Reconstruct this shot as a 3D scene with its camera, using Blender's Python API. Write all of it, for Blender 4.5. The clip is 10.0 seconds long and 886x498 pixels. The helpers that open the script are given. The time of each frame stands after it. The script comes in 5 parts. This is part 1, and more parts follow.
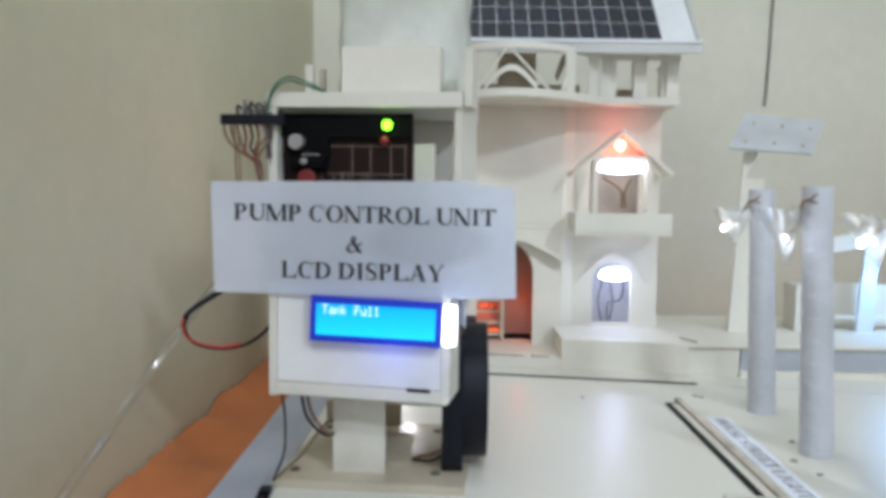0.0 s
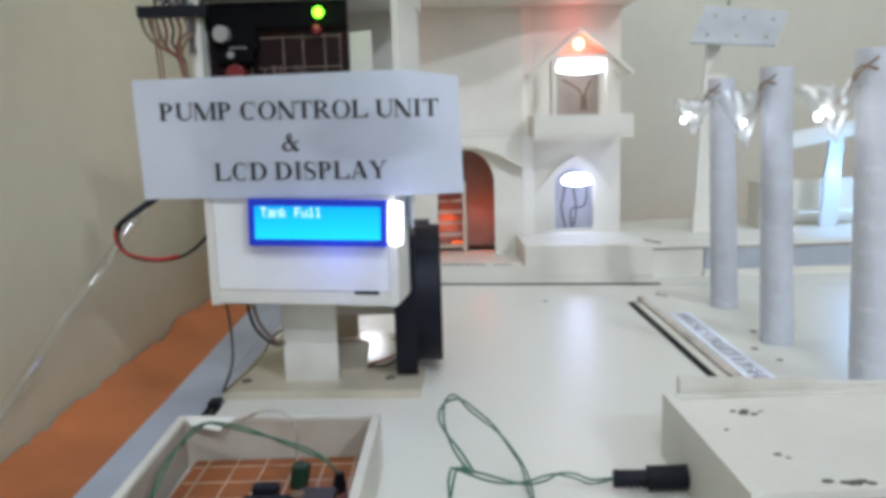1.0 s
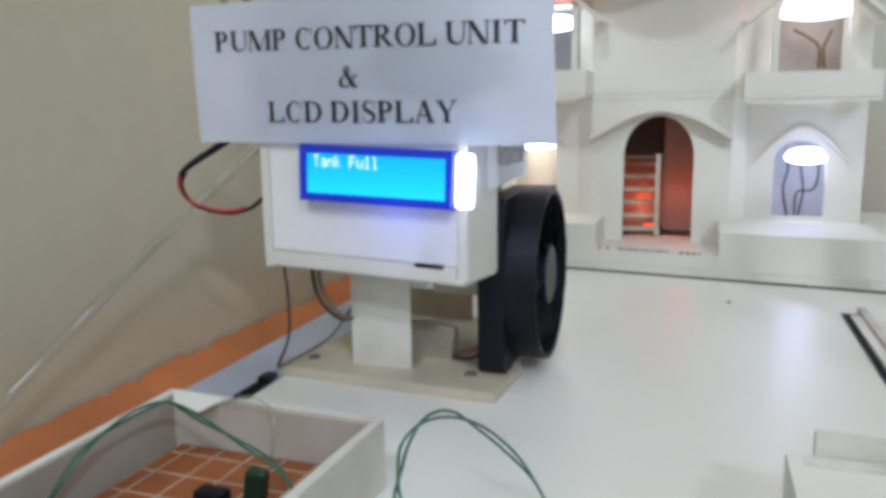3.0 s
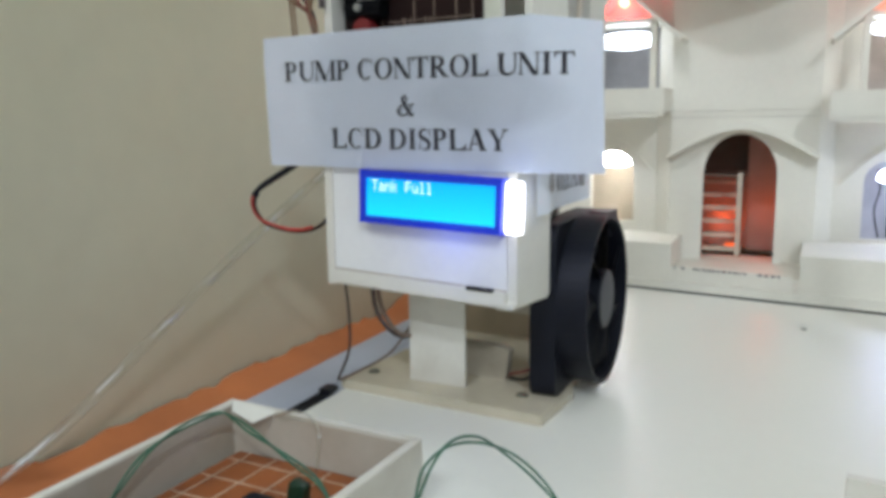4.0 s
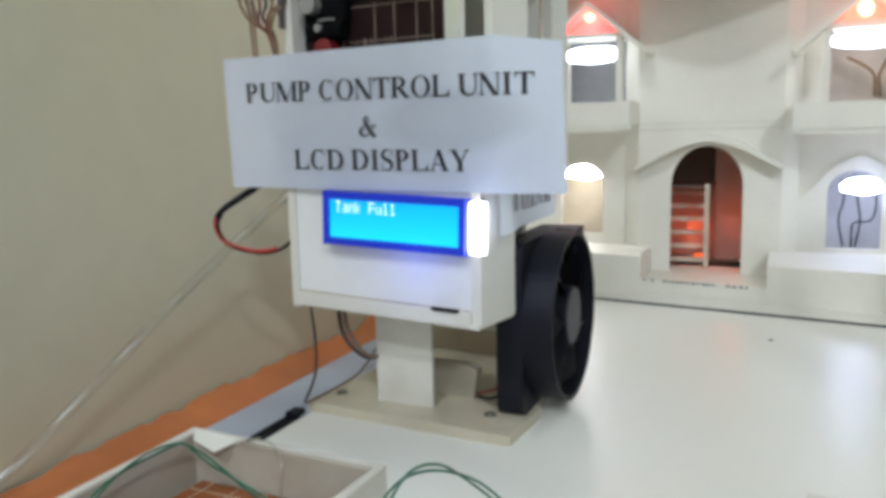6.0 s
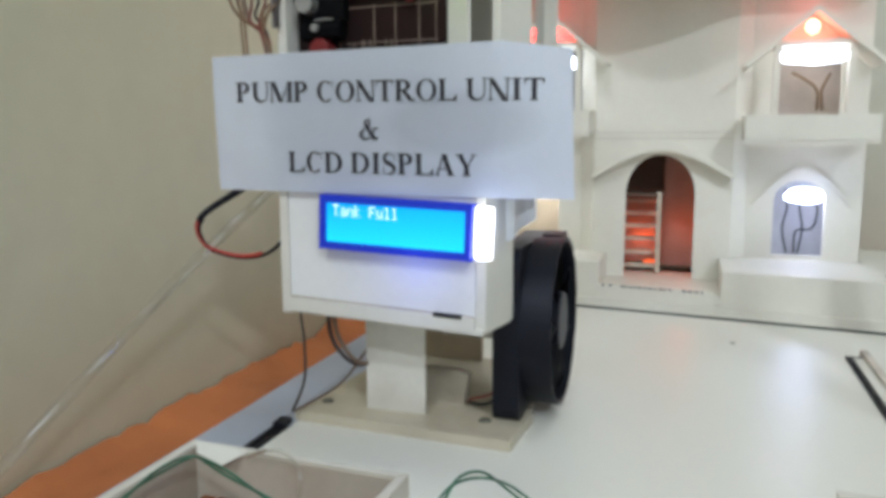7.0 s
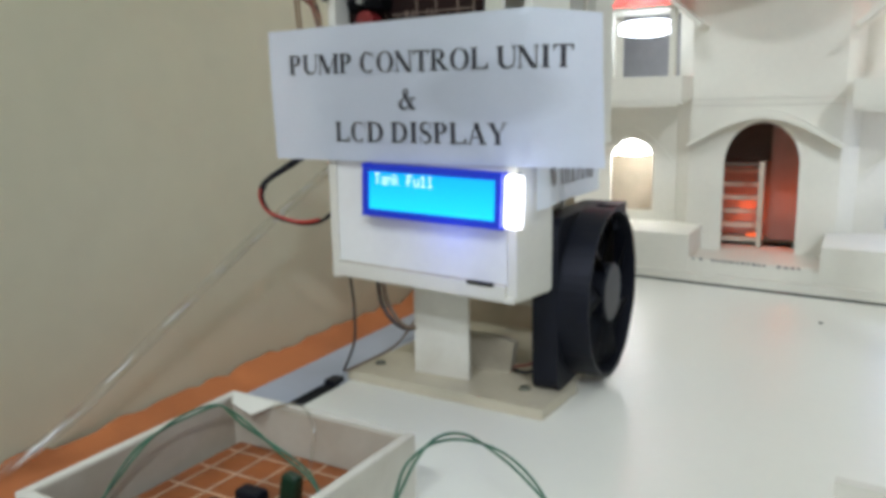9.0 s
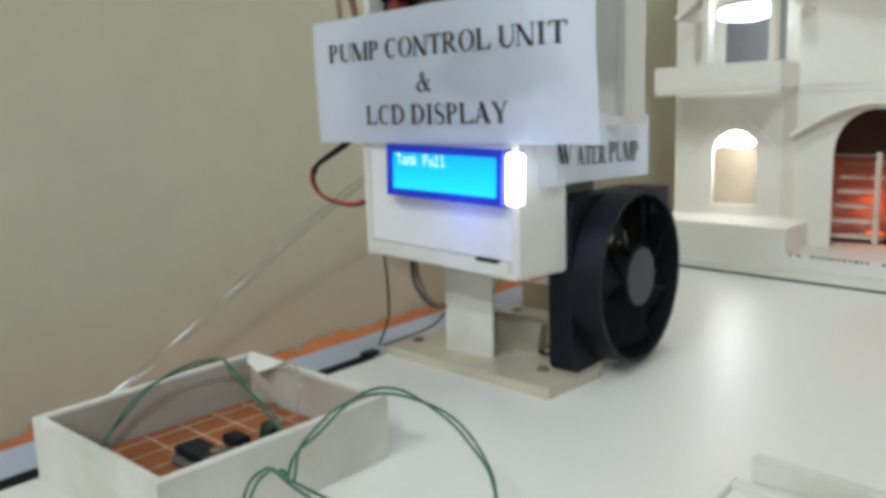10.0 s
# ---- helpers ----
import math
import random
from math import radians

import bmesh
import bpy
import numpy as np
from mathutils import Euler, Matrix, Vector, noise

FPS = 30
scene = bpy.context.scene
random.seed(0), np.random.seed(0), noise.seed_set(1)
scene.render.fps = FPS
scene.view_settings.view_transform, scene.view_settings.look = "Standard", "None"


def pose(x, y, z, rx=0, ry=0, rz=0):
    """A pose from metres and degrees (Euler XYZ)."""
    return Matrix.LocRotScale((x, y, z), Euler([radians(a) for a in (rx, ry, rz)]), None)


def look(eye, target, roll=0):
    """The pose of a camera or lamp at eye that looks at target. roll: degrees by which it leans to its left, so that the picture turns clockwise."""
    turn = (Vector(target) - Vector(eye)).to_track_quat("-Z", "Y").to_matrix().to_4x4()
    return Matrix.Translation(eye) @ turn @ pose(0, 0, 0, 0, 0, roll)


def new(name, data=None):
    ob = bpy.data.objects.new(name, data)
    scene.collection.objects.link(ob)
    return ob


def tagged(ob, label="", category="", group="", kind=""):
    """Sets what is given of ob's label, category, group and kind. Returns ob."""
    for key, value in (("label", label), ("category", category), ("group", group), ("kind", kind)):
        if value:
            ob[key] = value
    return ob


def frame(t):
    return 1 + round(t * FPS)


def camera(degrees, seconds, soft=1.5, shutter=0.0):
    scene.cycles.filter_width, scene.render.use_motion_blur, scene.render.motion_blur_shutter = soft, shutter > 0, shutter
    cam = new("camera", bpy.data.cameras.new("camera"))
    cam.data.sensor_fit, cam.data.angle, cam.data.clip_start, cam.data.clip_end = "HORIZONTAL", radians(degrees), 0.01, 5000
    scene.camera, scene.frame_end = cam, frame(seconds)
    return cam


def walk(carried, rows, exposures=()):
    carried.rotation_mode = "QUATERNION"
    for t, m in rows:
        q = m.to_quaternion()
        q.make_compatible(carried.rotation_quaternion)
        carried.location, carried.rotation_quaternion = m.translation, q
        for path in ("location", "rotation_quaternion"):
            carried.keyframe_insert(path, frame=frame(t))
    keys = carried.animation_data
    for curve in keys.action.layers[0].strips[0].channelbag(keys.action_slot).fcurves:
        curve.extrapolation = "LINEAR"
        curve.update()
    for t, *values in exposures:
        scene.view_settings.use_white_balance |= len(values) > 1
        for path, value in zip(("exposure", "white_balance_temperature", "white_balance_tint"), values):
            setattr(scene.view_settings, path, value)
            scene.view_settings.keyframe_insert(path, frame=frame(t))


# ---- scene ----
from mathutils.geometry import tessellate_polygon

cam = camera(59.4, 10.0, soft=4.3)
PATH = [
    (0, (0.024, 0.009, 0.169), (-0.005, 2.004, 0.031), 0.7),
    (0.5, (0.023, 0.016, 0.165), (0.0, 2.003, -0.064), 1.3),
    (1, (0.04, 0.026, 0.149), (0.071, 2.001, -0.17), -1.7),
    (1.5, (0.049, 0.04, 0.138), (0.066, 2.012, -0.2), -1.9),
    (2, (0.066, 0.038, 0.139), (-0.091, 2.004, -0.192), -0.9),
    (2.5, (0.097, 0.073, 0.13), (-0.253, 2.01, -0.227), -0.3),
    (3, (0.114, 0.122, 0.126), (-0.512, 1.99, -0.218), -0.8),
    (4.5, (0.144, 0.121, 0.14), (-0.73, 1.891, -0.18), -1.0),
    (5, (0.15, 0.131, 0.142), (-0.708, 1.913, -0.157), -2.6),
    (5.5, (0.144, 0.127, 0.139), (-0.686, 1.92, -0.168), -1.5),
    (6, (0.139, 0.126, 0.139), (-0.663, 1.933, -0.161), -1.4),
    (7.5, (0.094, 0.112, 0.139), (-0.455, 2.013, -0.149), 0.1),
    (8, (0.097, 0.112, 0.141), (-0.477, 2.006, -0.147), -0.6),
    (8.5, (0.115, 0.117, 0.142), (-0.606, 1.96, -0.152), -1.6),
    (9, (0.147, 0.128, 0.138), (-0.779, 1.864, -0.221), -1.0),
    (9.5, (0.18, 0.143, 0.131), (-0.91, 1.78, -0.233), -0.8),
    (10, (0.212, 0.157, 0.125), (-1.074, 1.652, -0.207), -1.9),
]
walk(cam, [(t, look(eye, target, roll)) for t, eye, target, roll in PATH], ((0, -0.02, 6350, 13), (1, -0.05, 6250, 14), (2.5, -0.09, 6250, 15), (4.5, 0.01, 6480, 10), (6, 0.01, 6450, 10), (8, -0.03, 6520, 11), (10, 0.02, 6500, 9)))

# ---- light ----
world = bpy.data.worlds.new("world")
world.use_nodes = True
world.node_tree.nodes["Background"].inputs["Color"].default_value = (0.9, 0.95, 1.0, 1)
world.node_tree.nodes["Background"].inputs["Strength"].default_value = 0.05
scene.world = world


def area_lamp(name, power, size_x, size_y, place, target, colour):
    data = bpy.data.lights.new(name, "AREA")
    data.shape, data.size, data.size_y, data.energy, data.color = "RECTANGLE", size_x, size_y, power, colour
    ob = new(name, data)
    ob.matrix_world = look(place, target)
    return ob


def led_light(name, power, place, colour, radius=0.004):
    data = bpy.data.lights.new(name, "POINT")
    data.energy, data.color, data.shadow_soft_size = power, colour, radius
    ob = new(name, data)
    ob.location = place
    return ob


COOL = (0.862, 0.96, 1.065)
area_lamp("room_lamp", 22, 0.20, 0.12, (1.40, -1.70, 1.60), (0.2, 0.6, 0.1), COOL)
# Broad fill from the front; no window is known on that side.
area_lamp("front_fill_lamp", 19.5, 2.6, 1.5, (1.1, -2.99, 1.0), (0.2, 0.6, 0.1), COOL)
area_lamp("ceiling_lamp", 16.5, 0.45, 0.12, (-0.02, -1.35, 1.90), (0.10, 0.65, 0.1), COOL)
area_lamp("wall_tube_lamp", 5.2, 0.05, 1.1, (-0.12, 0.66, 1.25), (0.08, 0.60, 0.0), COOL)
led_light("window_led_light", 0.030, (-0.032, 0.830, 0.088), (0.90, 0.95, 1.0))
led_light("window_led_light", 0.030, (0.196, 0.833, 0.076), (0.74, 0.80, 1.0))
led_light("balcony_led_light", 0.018, (-0.016, 0.812, 0.194), (0.80, 0.88, 1.0))
led_light("balcony_led_light", 0.016, (0.190, 0.812, 0.192), (0.95, 0.93, 1.0))
led_light("gable_led_light", 0.050, (-0.017, 0.792, 0.222), (1.0, 0.03, 0.045), 0.005)
led_light("gable_led_light", 0.030, (0.188, 0.786, 0.214), (1.0, 0.26, 0.22), 0.012)
# Red points added above the gables, for the pink bloom on the wall.
led_light("gable_bloom_light", 0.010, (-0.016, 0.798, 0.249), (1.0, 0.10, 0.10), 0.008)
led_light("gable_bloom_light", 0.014, (0.189, 0.798, 0.243), (1.0, 0.22, 0.20), 0.008)
# Point added before the wall; it stands for glare round the window lamps.
led_light("window_glare_light", 0.022, (0.196, 0.802, 0.092), (0.6, 0.68, 1.0), 0.006)
led_light("door_led_light", 0.019, (0.098, 0.858, 0.050), (1.0, 0.13, 0.025))
led_light("door_led_light", 0.018, (0.060, 0.893, 0.040), (1.0, 0.12, 0.025))
led_light("street_led_light", 0.006, (0.234, 0.608, 0.148), (1.0, 0.97, 0.9))
led_light("street_led_light", 0.008, (0.236, 0.506, 0.142), (0.8, 0.88, 1.0))
led_light("street_led_light", 0.015, (0.232, 0.402, 0.148), (1.0, 0.98, 0.95))
led_light("annex_led_light", 0.15, (0.476, 0.800, 0.086), (0.13, 0.46, 1.0))
# Two points added before the display, for its bloom on the card around it.
led_light("display_edge_light", 0.014, (0.026, 0.418, 0.098), (0.4, 0.5, 1.0))
led_light("display_bloom_light", 0.010, (-0.010, 0.414, 0.083), (0.12, 0.2, 1.0), 0.01)


# ---- materials ----
def material(name, colour, rough=0.6, metal=0.0, vary=0.08, scale=30.0, fine=400.0, bump=0.15, stain=None, spec=0.5, coat=0.0, object_vary=0.0, gloss_vary=1.0):
    """A surface with broad mottling, fine grain and relief."""
    m = bpy.data.materials.new(name)
    m.use_nodes = True
    t = m.node_tree
    n, l = t.nodes, t.links
    b = n["Principled BSDF"]
    b.inputs["Roughness"].default_value, b.inputs["Metallic"].default_value = rough, metal
    b.inputs["Specular IOR Level"].default_value, b.inputs["Coat Weight"].default_value = spec, coat
    co = n.new("ShaderNodeTexCoord")
    broad, grain = n.new("ShaderNodeTexNoise"), n.new("ShaderNodeTexNoise")
    broad.inputs["Scale"].default_value, broad.inputs["Detail"].default_value = scale, 5
    grain.inputs["Scale"].default_value, grain.inputs["Detail"].default_value = fine, 3
    for g in (broad, grain):
        l.new(co.outputs["Object"], g.inputs["Vector"])
    ramp = n.new("ShaderNodeValToRGB")
    dark = stain or [c * (1 - 2.2 * vary) for c in colour]
    light = [min(1, c * (1 + vary)) for c in colour]
    ramp.color_ramp.elements[0].position, ramp.color_ramp.elements[1].position = 0.3, 0.62
    ramp.color_ramp.elements[0].color, ramp.color_ramp.elements[1].color = (*dark, 1), (*light, 1)
    l.new(broad.outputs["Fac"], ramp.inputs["Fac"])
    mix = n.new("ShaderNodeMix")
    mix.data_type, mix.blend_type = "RGBA", "MULTIPLY"
    mix.inputs[0].default_value = 1.0
    fine_ramp = n.new("ShaderNodeMapRange")
    fine_ramp.inputs["To Min"].default_value, fine_ramp.inputs["To Max"].default_value = 1 - vary, 1 + vary
    l.new(grain.outputs["Fac"], fine_ramp.inputs["Value"])
    l.new(ramp.outputs["Color"], mix.inputs[6])
    l.new(fine_ramp.outputs["Result"], mix.inputs[7])
    out = mix.outputs[2]
    if object_vary:
        info, hsv, mr = n.new("ShaderNodeObjectInfo"), n.new("ShaderNodeHueSaturation"), n.new("ShaderNodeMapRange")
        mr.inputs["To Min"].default_value, mr.inputs["To Max"].default_value = 1 - object_vary, 1 + object_vary
        l.new(info.outputs["Random"], mr.inputs["Value"])
        l.new(mr.outputs["Result"], hsv.inputs["Value"])
        l.new(out, hsv.inputs["Color"])
        out = hsv.outputs["Color"]
    l.new(out, b.inputs["Base Color"])
    bn = n.new("ShaderNodeBump")
    bn.inputs["Strength"].default_value, bn.inputs["Distance"].default_value = bump, 0.001
    l.new(grain.outputs["Fac"], bn.inputs["Height"])
    l.new(bn.outputs["Normal"], b.inputs["Normal"])
    rr = n.new("ShaderNodeMapRange")
    rr.inputs["To Min"].default_value, rr.inputs["To Max"].default_value = max(0.02, rough - 0.08 * gloss_vary), min(1, rough + 0.1 * gloss_vary)
    l.new(broad.outputs["Fac"], rr.inputs["Value"])
    l.new(rr.outputs["Result"], b.inputs["Roughness"])
    return m


def glowing(name, colour, strength):
    m = bpy.data.materials.new(name)
    m.use_nodes = True
    b = m.node_tree.nodes["Principled BSDF"]
    b.inputs["Base Color"].default_value = (*[0.5 * c for c in colour], 1)
    b.inputs["Emission Color"].default_value = (*colour, 1)
    b.inputs["Emission Strength"].default_value = strength
    return m


def clear_film(name, low=0.05, high=0.45, rough=0.12, tint=(0.95, 0.96, 0.97), scale=140, bend=0.0, start=0.0, end=1.0, run=None, cloud=0.0):
    """Thin clear plastic: mostly let through, partly glossy; glints may stretch along a run."""
    m = bpy.data.materials.new(name)
    m.use_nodes = True
    n, l = m.node_tree.nodes, m.node_tree.links
    n.remove(n["Principled BSDF"])
    see, gloss, mix = n.new("ShaderNodeBsdfTransparent"), n.new("ShaderNodeBsdfGlossy"), n.new("ShaderNodeMixShader")
    see.inputs["Color"].default_value, gloss.inputs["Color"].default_value = (*tint, 1), (0.9, 0.92, 0.95, 1)
    gloss.inputs["Roughness"].default_value = rough
    noise_tex, r = n.new("ShaderNodeTexNoise"), n.new("ShaderNodeMapRange")
    noise_tex.inputs["Scale"].default_value = scale
    r.inputs["From Min"].default_value, r.inputs["From Max"].default_value = start, end
    r.inputs["To Min"].default_value, r.inputs["To Max"].default_value = low, high
    if run:
        d = Vector(run).normalized()
        e = d.cross(Vector((0, 0, 1))).normalized()
        spot, join = n.new("ShaderNodeTexCoord"), n.new("ShaderNodeCombineXYZ")
        for k, way in enumerate((d * 0.085, e, d.cross(e))):
            dot = n.new("ShaderNodeVectorMath")
            dot.operation = "DOT_PRODUCT"
            dot.inputs[1].default_value = way
            l.new(spot.outputs["Object"], dot.inputs[0])
            l.new(dot.outputs["Value"], join.inputs[k])
        l.new(join.outputs["Vector"], noise_tex.inputs["Vector"])
    if cloud:
        haze, veil = n.new("ShaderNodeBsdfDiffuse"), n.new("ShaderNodeMixShader")
        haze.inputs["Color"].default_value = (0.80, 0.80, 0.76, 1)
        veil.inputs["Fac"].default_value = cloud
        l.new(see.outputs["BSDF"], veil.inputs[1])
        l.new(haze.outputs["BSDF"], veil.inputs[2])
        base = veil.outputs["Shader"]
    else:
        base = see.outputs["BSDF"]
    l.new(noise_tex.outputs["Fac"], r.inputs["Value"])
    l.new(r.outputs["Result"], mix.inputs["Fac"])
    l.new(base, mix.inputs[1])
    l.new(gloss.outputs["BSDF"], mix.inputs[2])
    out = mix.outputs["Shader"]
    if bend:
        glass, over = n.new("ShaderNodeBsdfRefraction"), n.new("ShaderNodeMixShader")
        glass.inputs["Color"].default_value, glass.inputs["IOR"].default_value = (0.97, 0.97, 0.95, 1), 1.10
        glass.inputs["Roughness"].default_value = 0.08
        over.inputs["Fac"].default_value = bend
        l.new(out, over.inputs[1])
        l.new(glass.outputs["BSDF"], over.inputs[2])
        out = over.outputs["Shader"]
    l.new(out, n["Material Output"].inputs["Surface"])
    return m


WALL = material("cream_wall_paint", (0.575, 0.55, 0.405), 0.55, vary=0.05, scale=3.0, fine=60, bump=0.25)
WALL_BACK = material("cream_back_wall_paint", (0.60, 0.585, 0.48), 0.55, vary=0.05, scale=3.0, fine=60, bump=0.25)
CEILING = material("white_ceiling_paint", (0.8, 0.8, 0.77), 0.8, vary=0.03)
FLOOR = material("grey_floor_tile", (0.35, 0.33, 0.3), 0.4, vary=0.08, scale=4)
CLOTH = material("orange_cloth", (0.44, 0.143, 0.043), 0.85, vary=0.10, scale=14, fine=900, bump=0.5)
LAMINATE = material("white_laminate", (0.695, 0.69, 0.615), 0.36, vary=0.02, scale=3, fine=200, bump=0.02, gloss_vary=0.15)
FOAM = material("cream_foam_board", (0.685, 0.665, 0.59), 0.55, vary=0.04, scale=14, fine=300, bump=0.12)
# Stained board, duller than the cream one; shade of post and lip is in it.
TRAY_FOAM = material("stained_shaded_foam_board", (0.62, 0.60, 0.535), 0.6, vary=0.05, scale=22, fine=300, bump=0.12, stain=(0.47, 0.43, 0.355))
TRAY_LINING = material("shaded_stained_lining", (0.43, 0.395, 0.33), 0.75, vary=0.07, scale=26, fine=260, bump=0.1, stain=(0.40, 0.34, 0.27))
TOWER = material("white_tower_card", (0.75, 0.75, 0.73), 0.5, vary=0.035, scale=18, fine=260, bump=0.1)
HOUSE = material("cream_painted_card", (0.75, 0.724, 0.638), 0.5, vary=0.035, scale=12, fine=260, bump=0.1)
PLATE = material("beige_base_plate", (0.525, 0.47, 0.355), 0.20, vary=0.06, scale=20, fine=300)
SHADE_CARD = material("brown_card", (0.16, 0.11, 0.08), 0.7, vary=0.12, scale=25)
WOOD_STAIR = material("pale_wood_stair", (0.55, 0.48, 0.38), 0.6, vary=0.1, scale=60)
WOOD = material("raw_wood_strip", (0.56, 0.51, 0.44), 0.6, vary=0.14, scale=40, fine=500)
PAPER = material("white_printer_paper", (0.84, 0.89, 0.985), 0.7, vary=0.02, scale=18, fine=500, bump=0.1)
PAPER_SHOW_THROUGH = material("white_paper_with_show_through", (0.84, 0.89, 0.985), 0.7, vary=0.02, scale=18, fine=500, bump=0.1)


def add_show_through(m, centre, size, depth):
    """A soft-edged grey patch: the dark behind the sheet, put into its colour."""
    n, l = m.node_tree.nodes, m.node_tree.links
    b = n["Principled BSDF"]
    co, mp, dist, ramp, mul = n.new("ShaderNodeTexCoord"), n.new("ShaderNodeMapping"), n.new("ShaderNodeVectorMath"), n.new("ShaderNodeMapRange"), n.new("ShaderNodeMix")
    mp.vector_type = "POINT"
    mp.inputs["Location"].default_value = [-c / s for c, s in zip(centre, size)]
    mp.inputs["Scale"].default_value = [1 / s for s in size]
    dist.operation = "LENGTH"
    ramp.inputs["From Min"].default_value, ramp.inputs["From Max"].default_value = 0.75, 1.15
    ramp.inputs["To Min"].default_value, ramp.inputs["To Max"].default_value = 1 - depth, 1.0
    mul.data_type, mul.blend_type = "RGBA", "MULTIPLY"
    mul.inputs[0].default_value = 1.0
    was = b.inputs["Base Color"].links[0].from_socket
    l.new(co.outputs["Object"], mp.inputs["Vector"])
    l.new(mp.outputs["Vector"], dist.inputs[0])
    l.new(dist.outputs["Value"], ramp.inputs["Value"])
    l.new(was, mul.inputs[6])
    l.new(ramp.outputs["Result"], mul.inputs[7])
    l.new(mul.outputs[2], b.inputs["Base Color"])


add_show_through(PAPER_SHOW_THROUGH, (0.010, 0.43, 0.1435), (0.034, 10.0, 0.0135), 0.13)
GREY_INK = material("faded_print", (0.17, 0.16, 0.20), 0.6, vary=0.15, scale=200)
INK = material("black_print", (0.025, 0.025, 0.035), 0.6, vary=0.05)
GREY_EDGE = material("blue_grey_edge_strip", (0.35, 0.38, 0.44), 0.4, vary=0.06, scale=16)
DARK = material("black_rubber", (0.014, 0.014, 0.015), 0.7, vary=0.1, spec=0.12)
BLACK = material("black_plastic", (0.005, 0.006, 0.011), 0.5, vary=0.12, scale=60, fine=700, bump=0.1, spec=0.22)
HUB = material("grey_fan_label", (0.035, 0.037, 0.042), 0.5, vary=0.08)
BROWN_PCB = material("brown_perfboard", (0.265, 0.076, 0.017), 0.45, vary=0.12, scale=40)
# Perfboard with the shade under the cabinet roof put into its colour.
DARK_PCB = material("shaded_brown_perfboard", (0.013, 0.0035, 0.003), 0.6, vary=0.14, scale=40, spec=0.2)
MATT_BLACK = material("matt_black_plastic", (0.003, 0.003, 0.004), 0.65, vary=0.12, scale=60, spec=0.08)
BROWN_CARD = material("mid_brown_card", (0.42, 0.345, 0.25), 0.7, vary=0.1)
# Dimmer copy of the solder, for the same cabinet shade.
SOLDER_DIM = material("shaded_solder_line", (0.16, 0.11, 0.085), 0.5, vary=0.2, scale=120)
SOLDER = material("solder_line", (0.62, 0.47, 0.34), 0.4, metal=0.3, vary=0.12, scale=80)
TARNISH = material("tarnished_screw", (0.12, 0.12, 0.09), 0.5, metal=0.5, vary=0.2)
GREEN_WIRE = material("green_wire_jacket", (0.03, 0.125, 0.07), 0.4, vary=0.15, scale=120)
GREEN_PART = material("green_capacitor", (0.005, 0.026, 0.012), 0.4, vary=0.12)
RED_WIRE = material("red_wire_jacket", (0.38, 0.035, 0.025), 0.4, vary=0.12)
BROWN_WIRE = material("brown_wire_jacket", (0.19, 0.12, 0.07), 0.5, vary=0.15)
GREY_WIRE = material("grey_wire_jacket", (0.20, 0.18, 0.17), 0.5, vary=0.15)
DULL_RED = material("dull_red_resistor", (0.15, 0.035, 0.025), 0.5, vary=0.12)
DARK_BROWN = material("dark_brown_plastic", (0.040, 0.027, 0.024), 0.5, vary=0.12)
RED_PART = material("red_component", (0.21, 0.018, 0.02), 0.35, vary=0.1)
SILVER = material("silver_can", (0.42, 0.42, 0.42), 0.35, metal=0.6, vary=0.06)
TANK = material("white_translucent_tank", (0.62, 0.64, 0.58), 0.35, vary=0.10, scale=18, fine=120)
TUBE = material("grey_white_paper_tube", (0.58, 0.60, 0.655), 0.5, vary=0.05, scale=30, fine=300)
CELL = material("dark_solar_cell", (0.020, 0.023, 0.036), 0.25, vary=0.15, scale=50, object_vary=0.35)
PANEL_BACK = material("white_solar_backing", (0.66, 0.68, 0.70), 0.3, vary=0.04)
# Shade on the lamp post's top plate is put into this grey.
PLATE_GREY = material("shaded_card_plate", (0.47, 0.49, 0.50), 0.5, vary=0.05)
ALU = material("grey_aluminium_frame", (0.47, 0.47, 0.45), 0.4, metal=0.3, vary=0.05)
LEVER = material("slate_blue_canal", (0.42, 0.45, 0.50), 0.35, vary=0.06)
PAD = material("grey_brown_surface", (0.42, 0.37, 0.285), 0.5, vary=0.1, scale=30)
FILM = clear_film("crumpled_clear_film", -0.10, 0.62, 0.42)
HOSE = clear_film("clear_hose", 0.0, 0.85, 0.22, (0.91, 0.90, 0.87), scale=420, bend=0.03, start=0.56, end=0.68, run=(0.047, 0.187, 0.119), cloud=0.06)
TAN_CARD = material("tan_card", (0.50, 0.42, 0.31), 0.7, vary=0.08)
HALL = material("dimmed_hall_card", (0.30, 0.25, 0.22), 0.7, vary=0.08)
GREY_CARD = material("grey_card", (0.50, 0.50, 0.53), 0.7, vary=0.08)
BEIGE_CARD = material("beige_card", (0.62, 0.54, 0.48), 0.7, vary=0.08)
# The bezel is no lamp; its glow stands for light spilling from the screen.
LCD_BEZEL = glowing("navy_bezel_with_screen_spill", (0.006, 0.032, 0.52), 0.5)
LED_WHITE = glowing("white_led", (0.80, 0.88, 1.0), 8)
LED_COOL = glowing("cool_white_led", (0.55, 0.64, 1.0), 18)
LED_WINDOW = glowing("window_led", (0.93, 0.96, 1.0), 34)
LED_BULB = glowing("white_lamp_bulb", (1.0, 0.99, 0.96), 8)
LED_RED = glowing("red_led", (1.0, 0.30, 0.20), 6)
LED_ORANGE = glowing("orange_led", (1.0, 0.16, 0.04), 0.9)
LED_GREEN = glowing("green_led", (0.20, 1.0, 0.02), 5)
LCD_TEXT = glowing("lit_display_text", (0.72, 0.98, 1.0), 1.05)
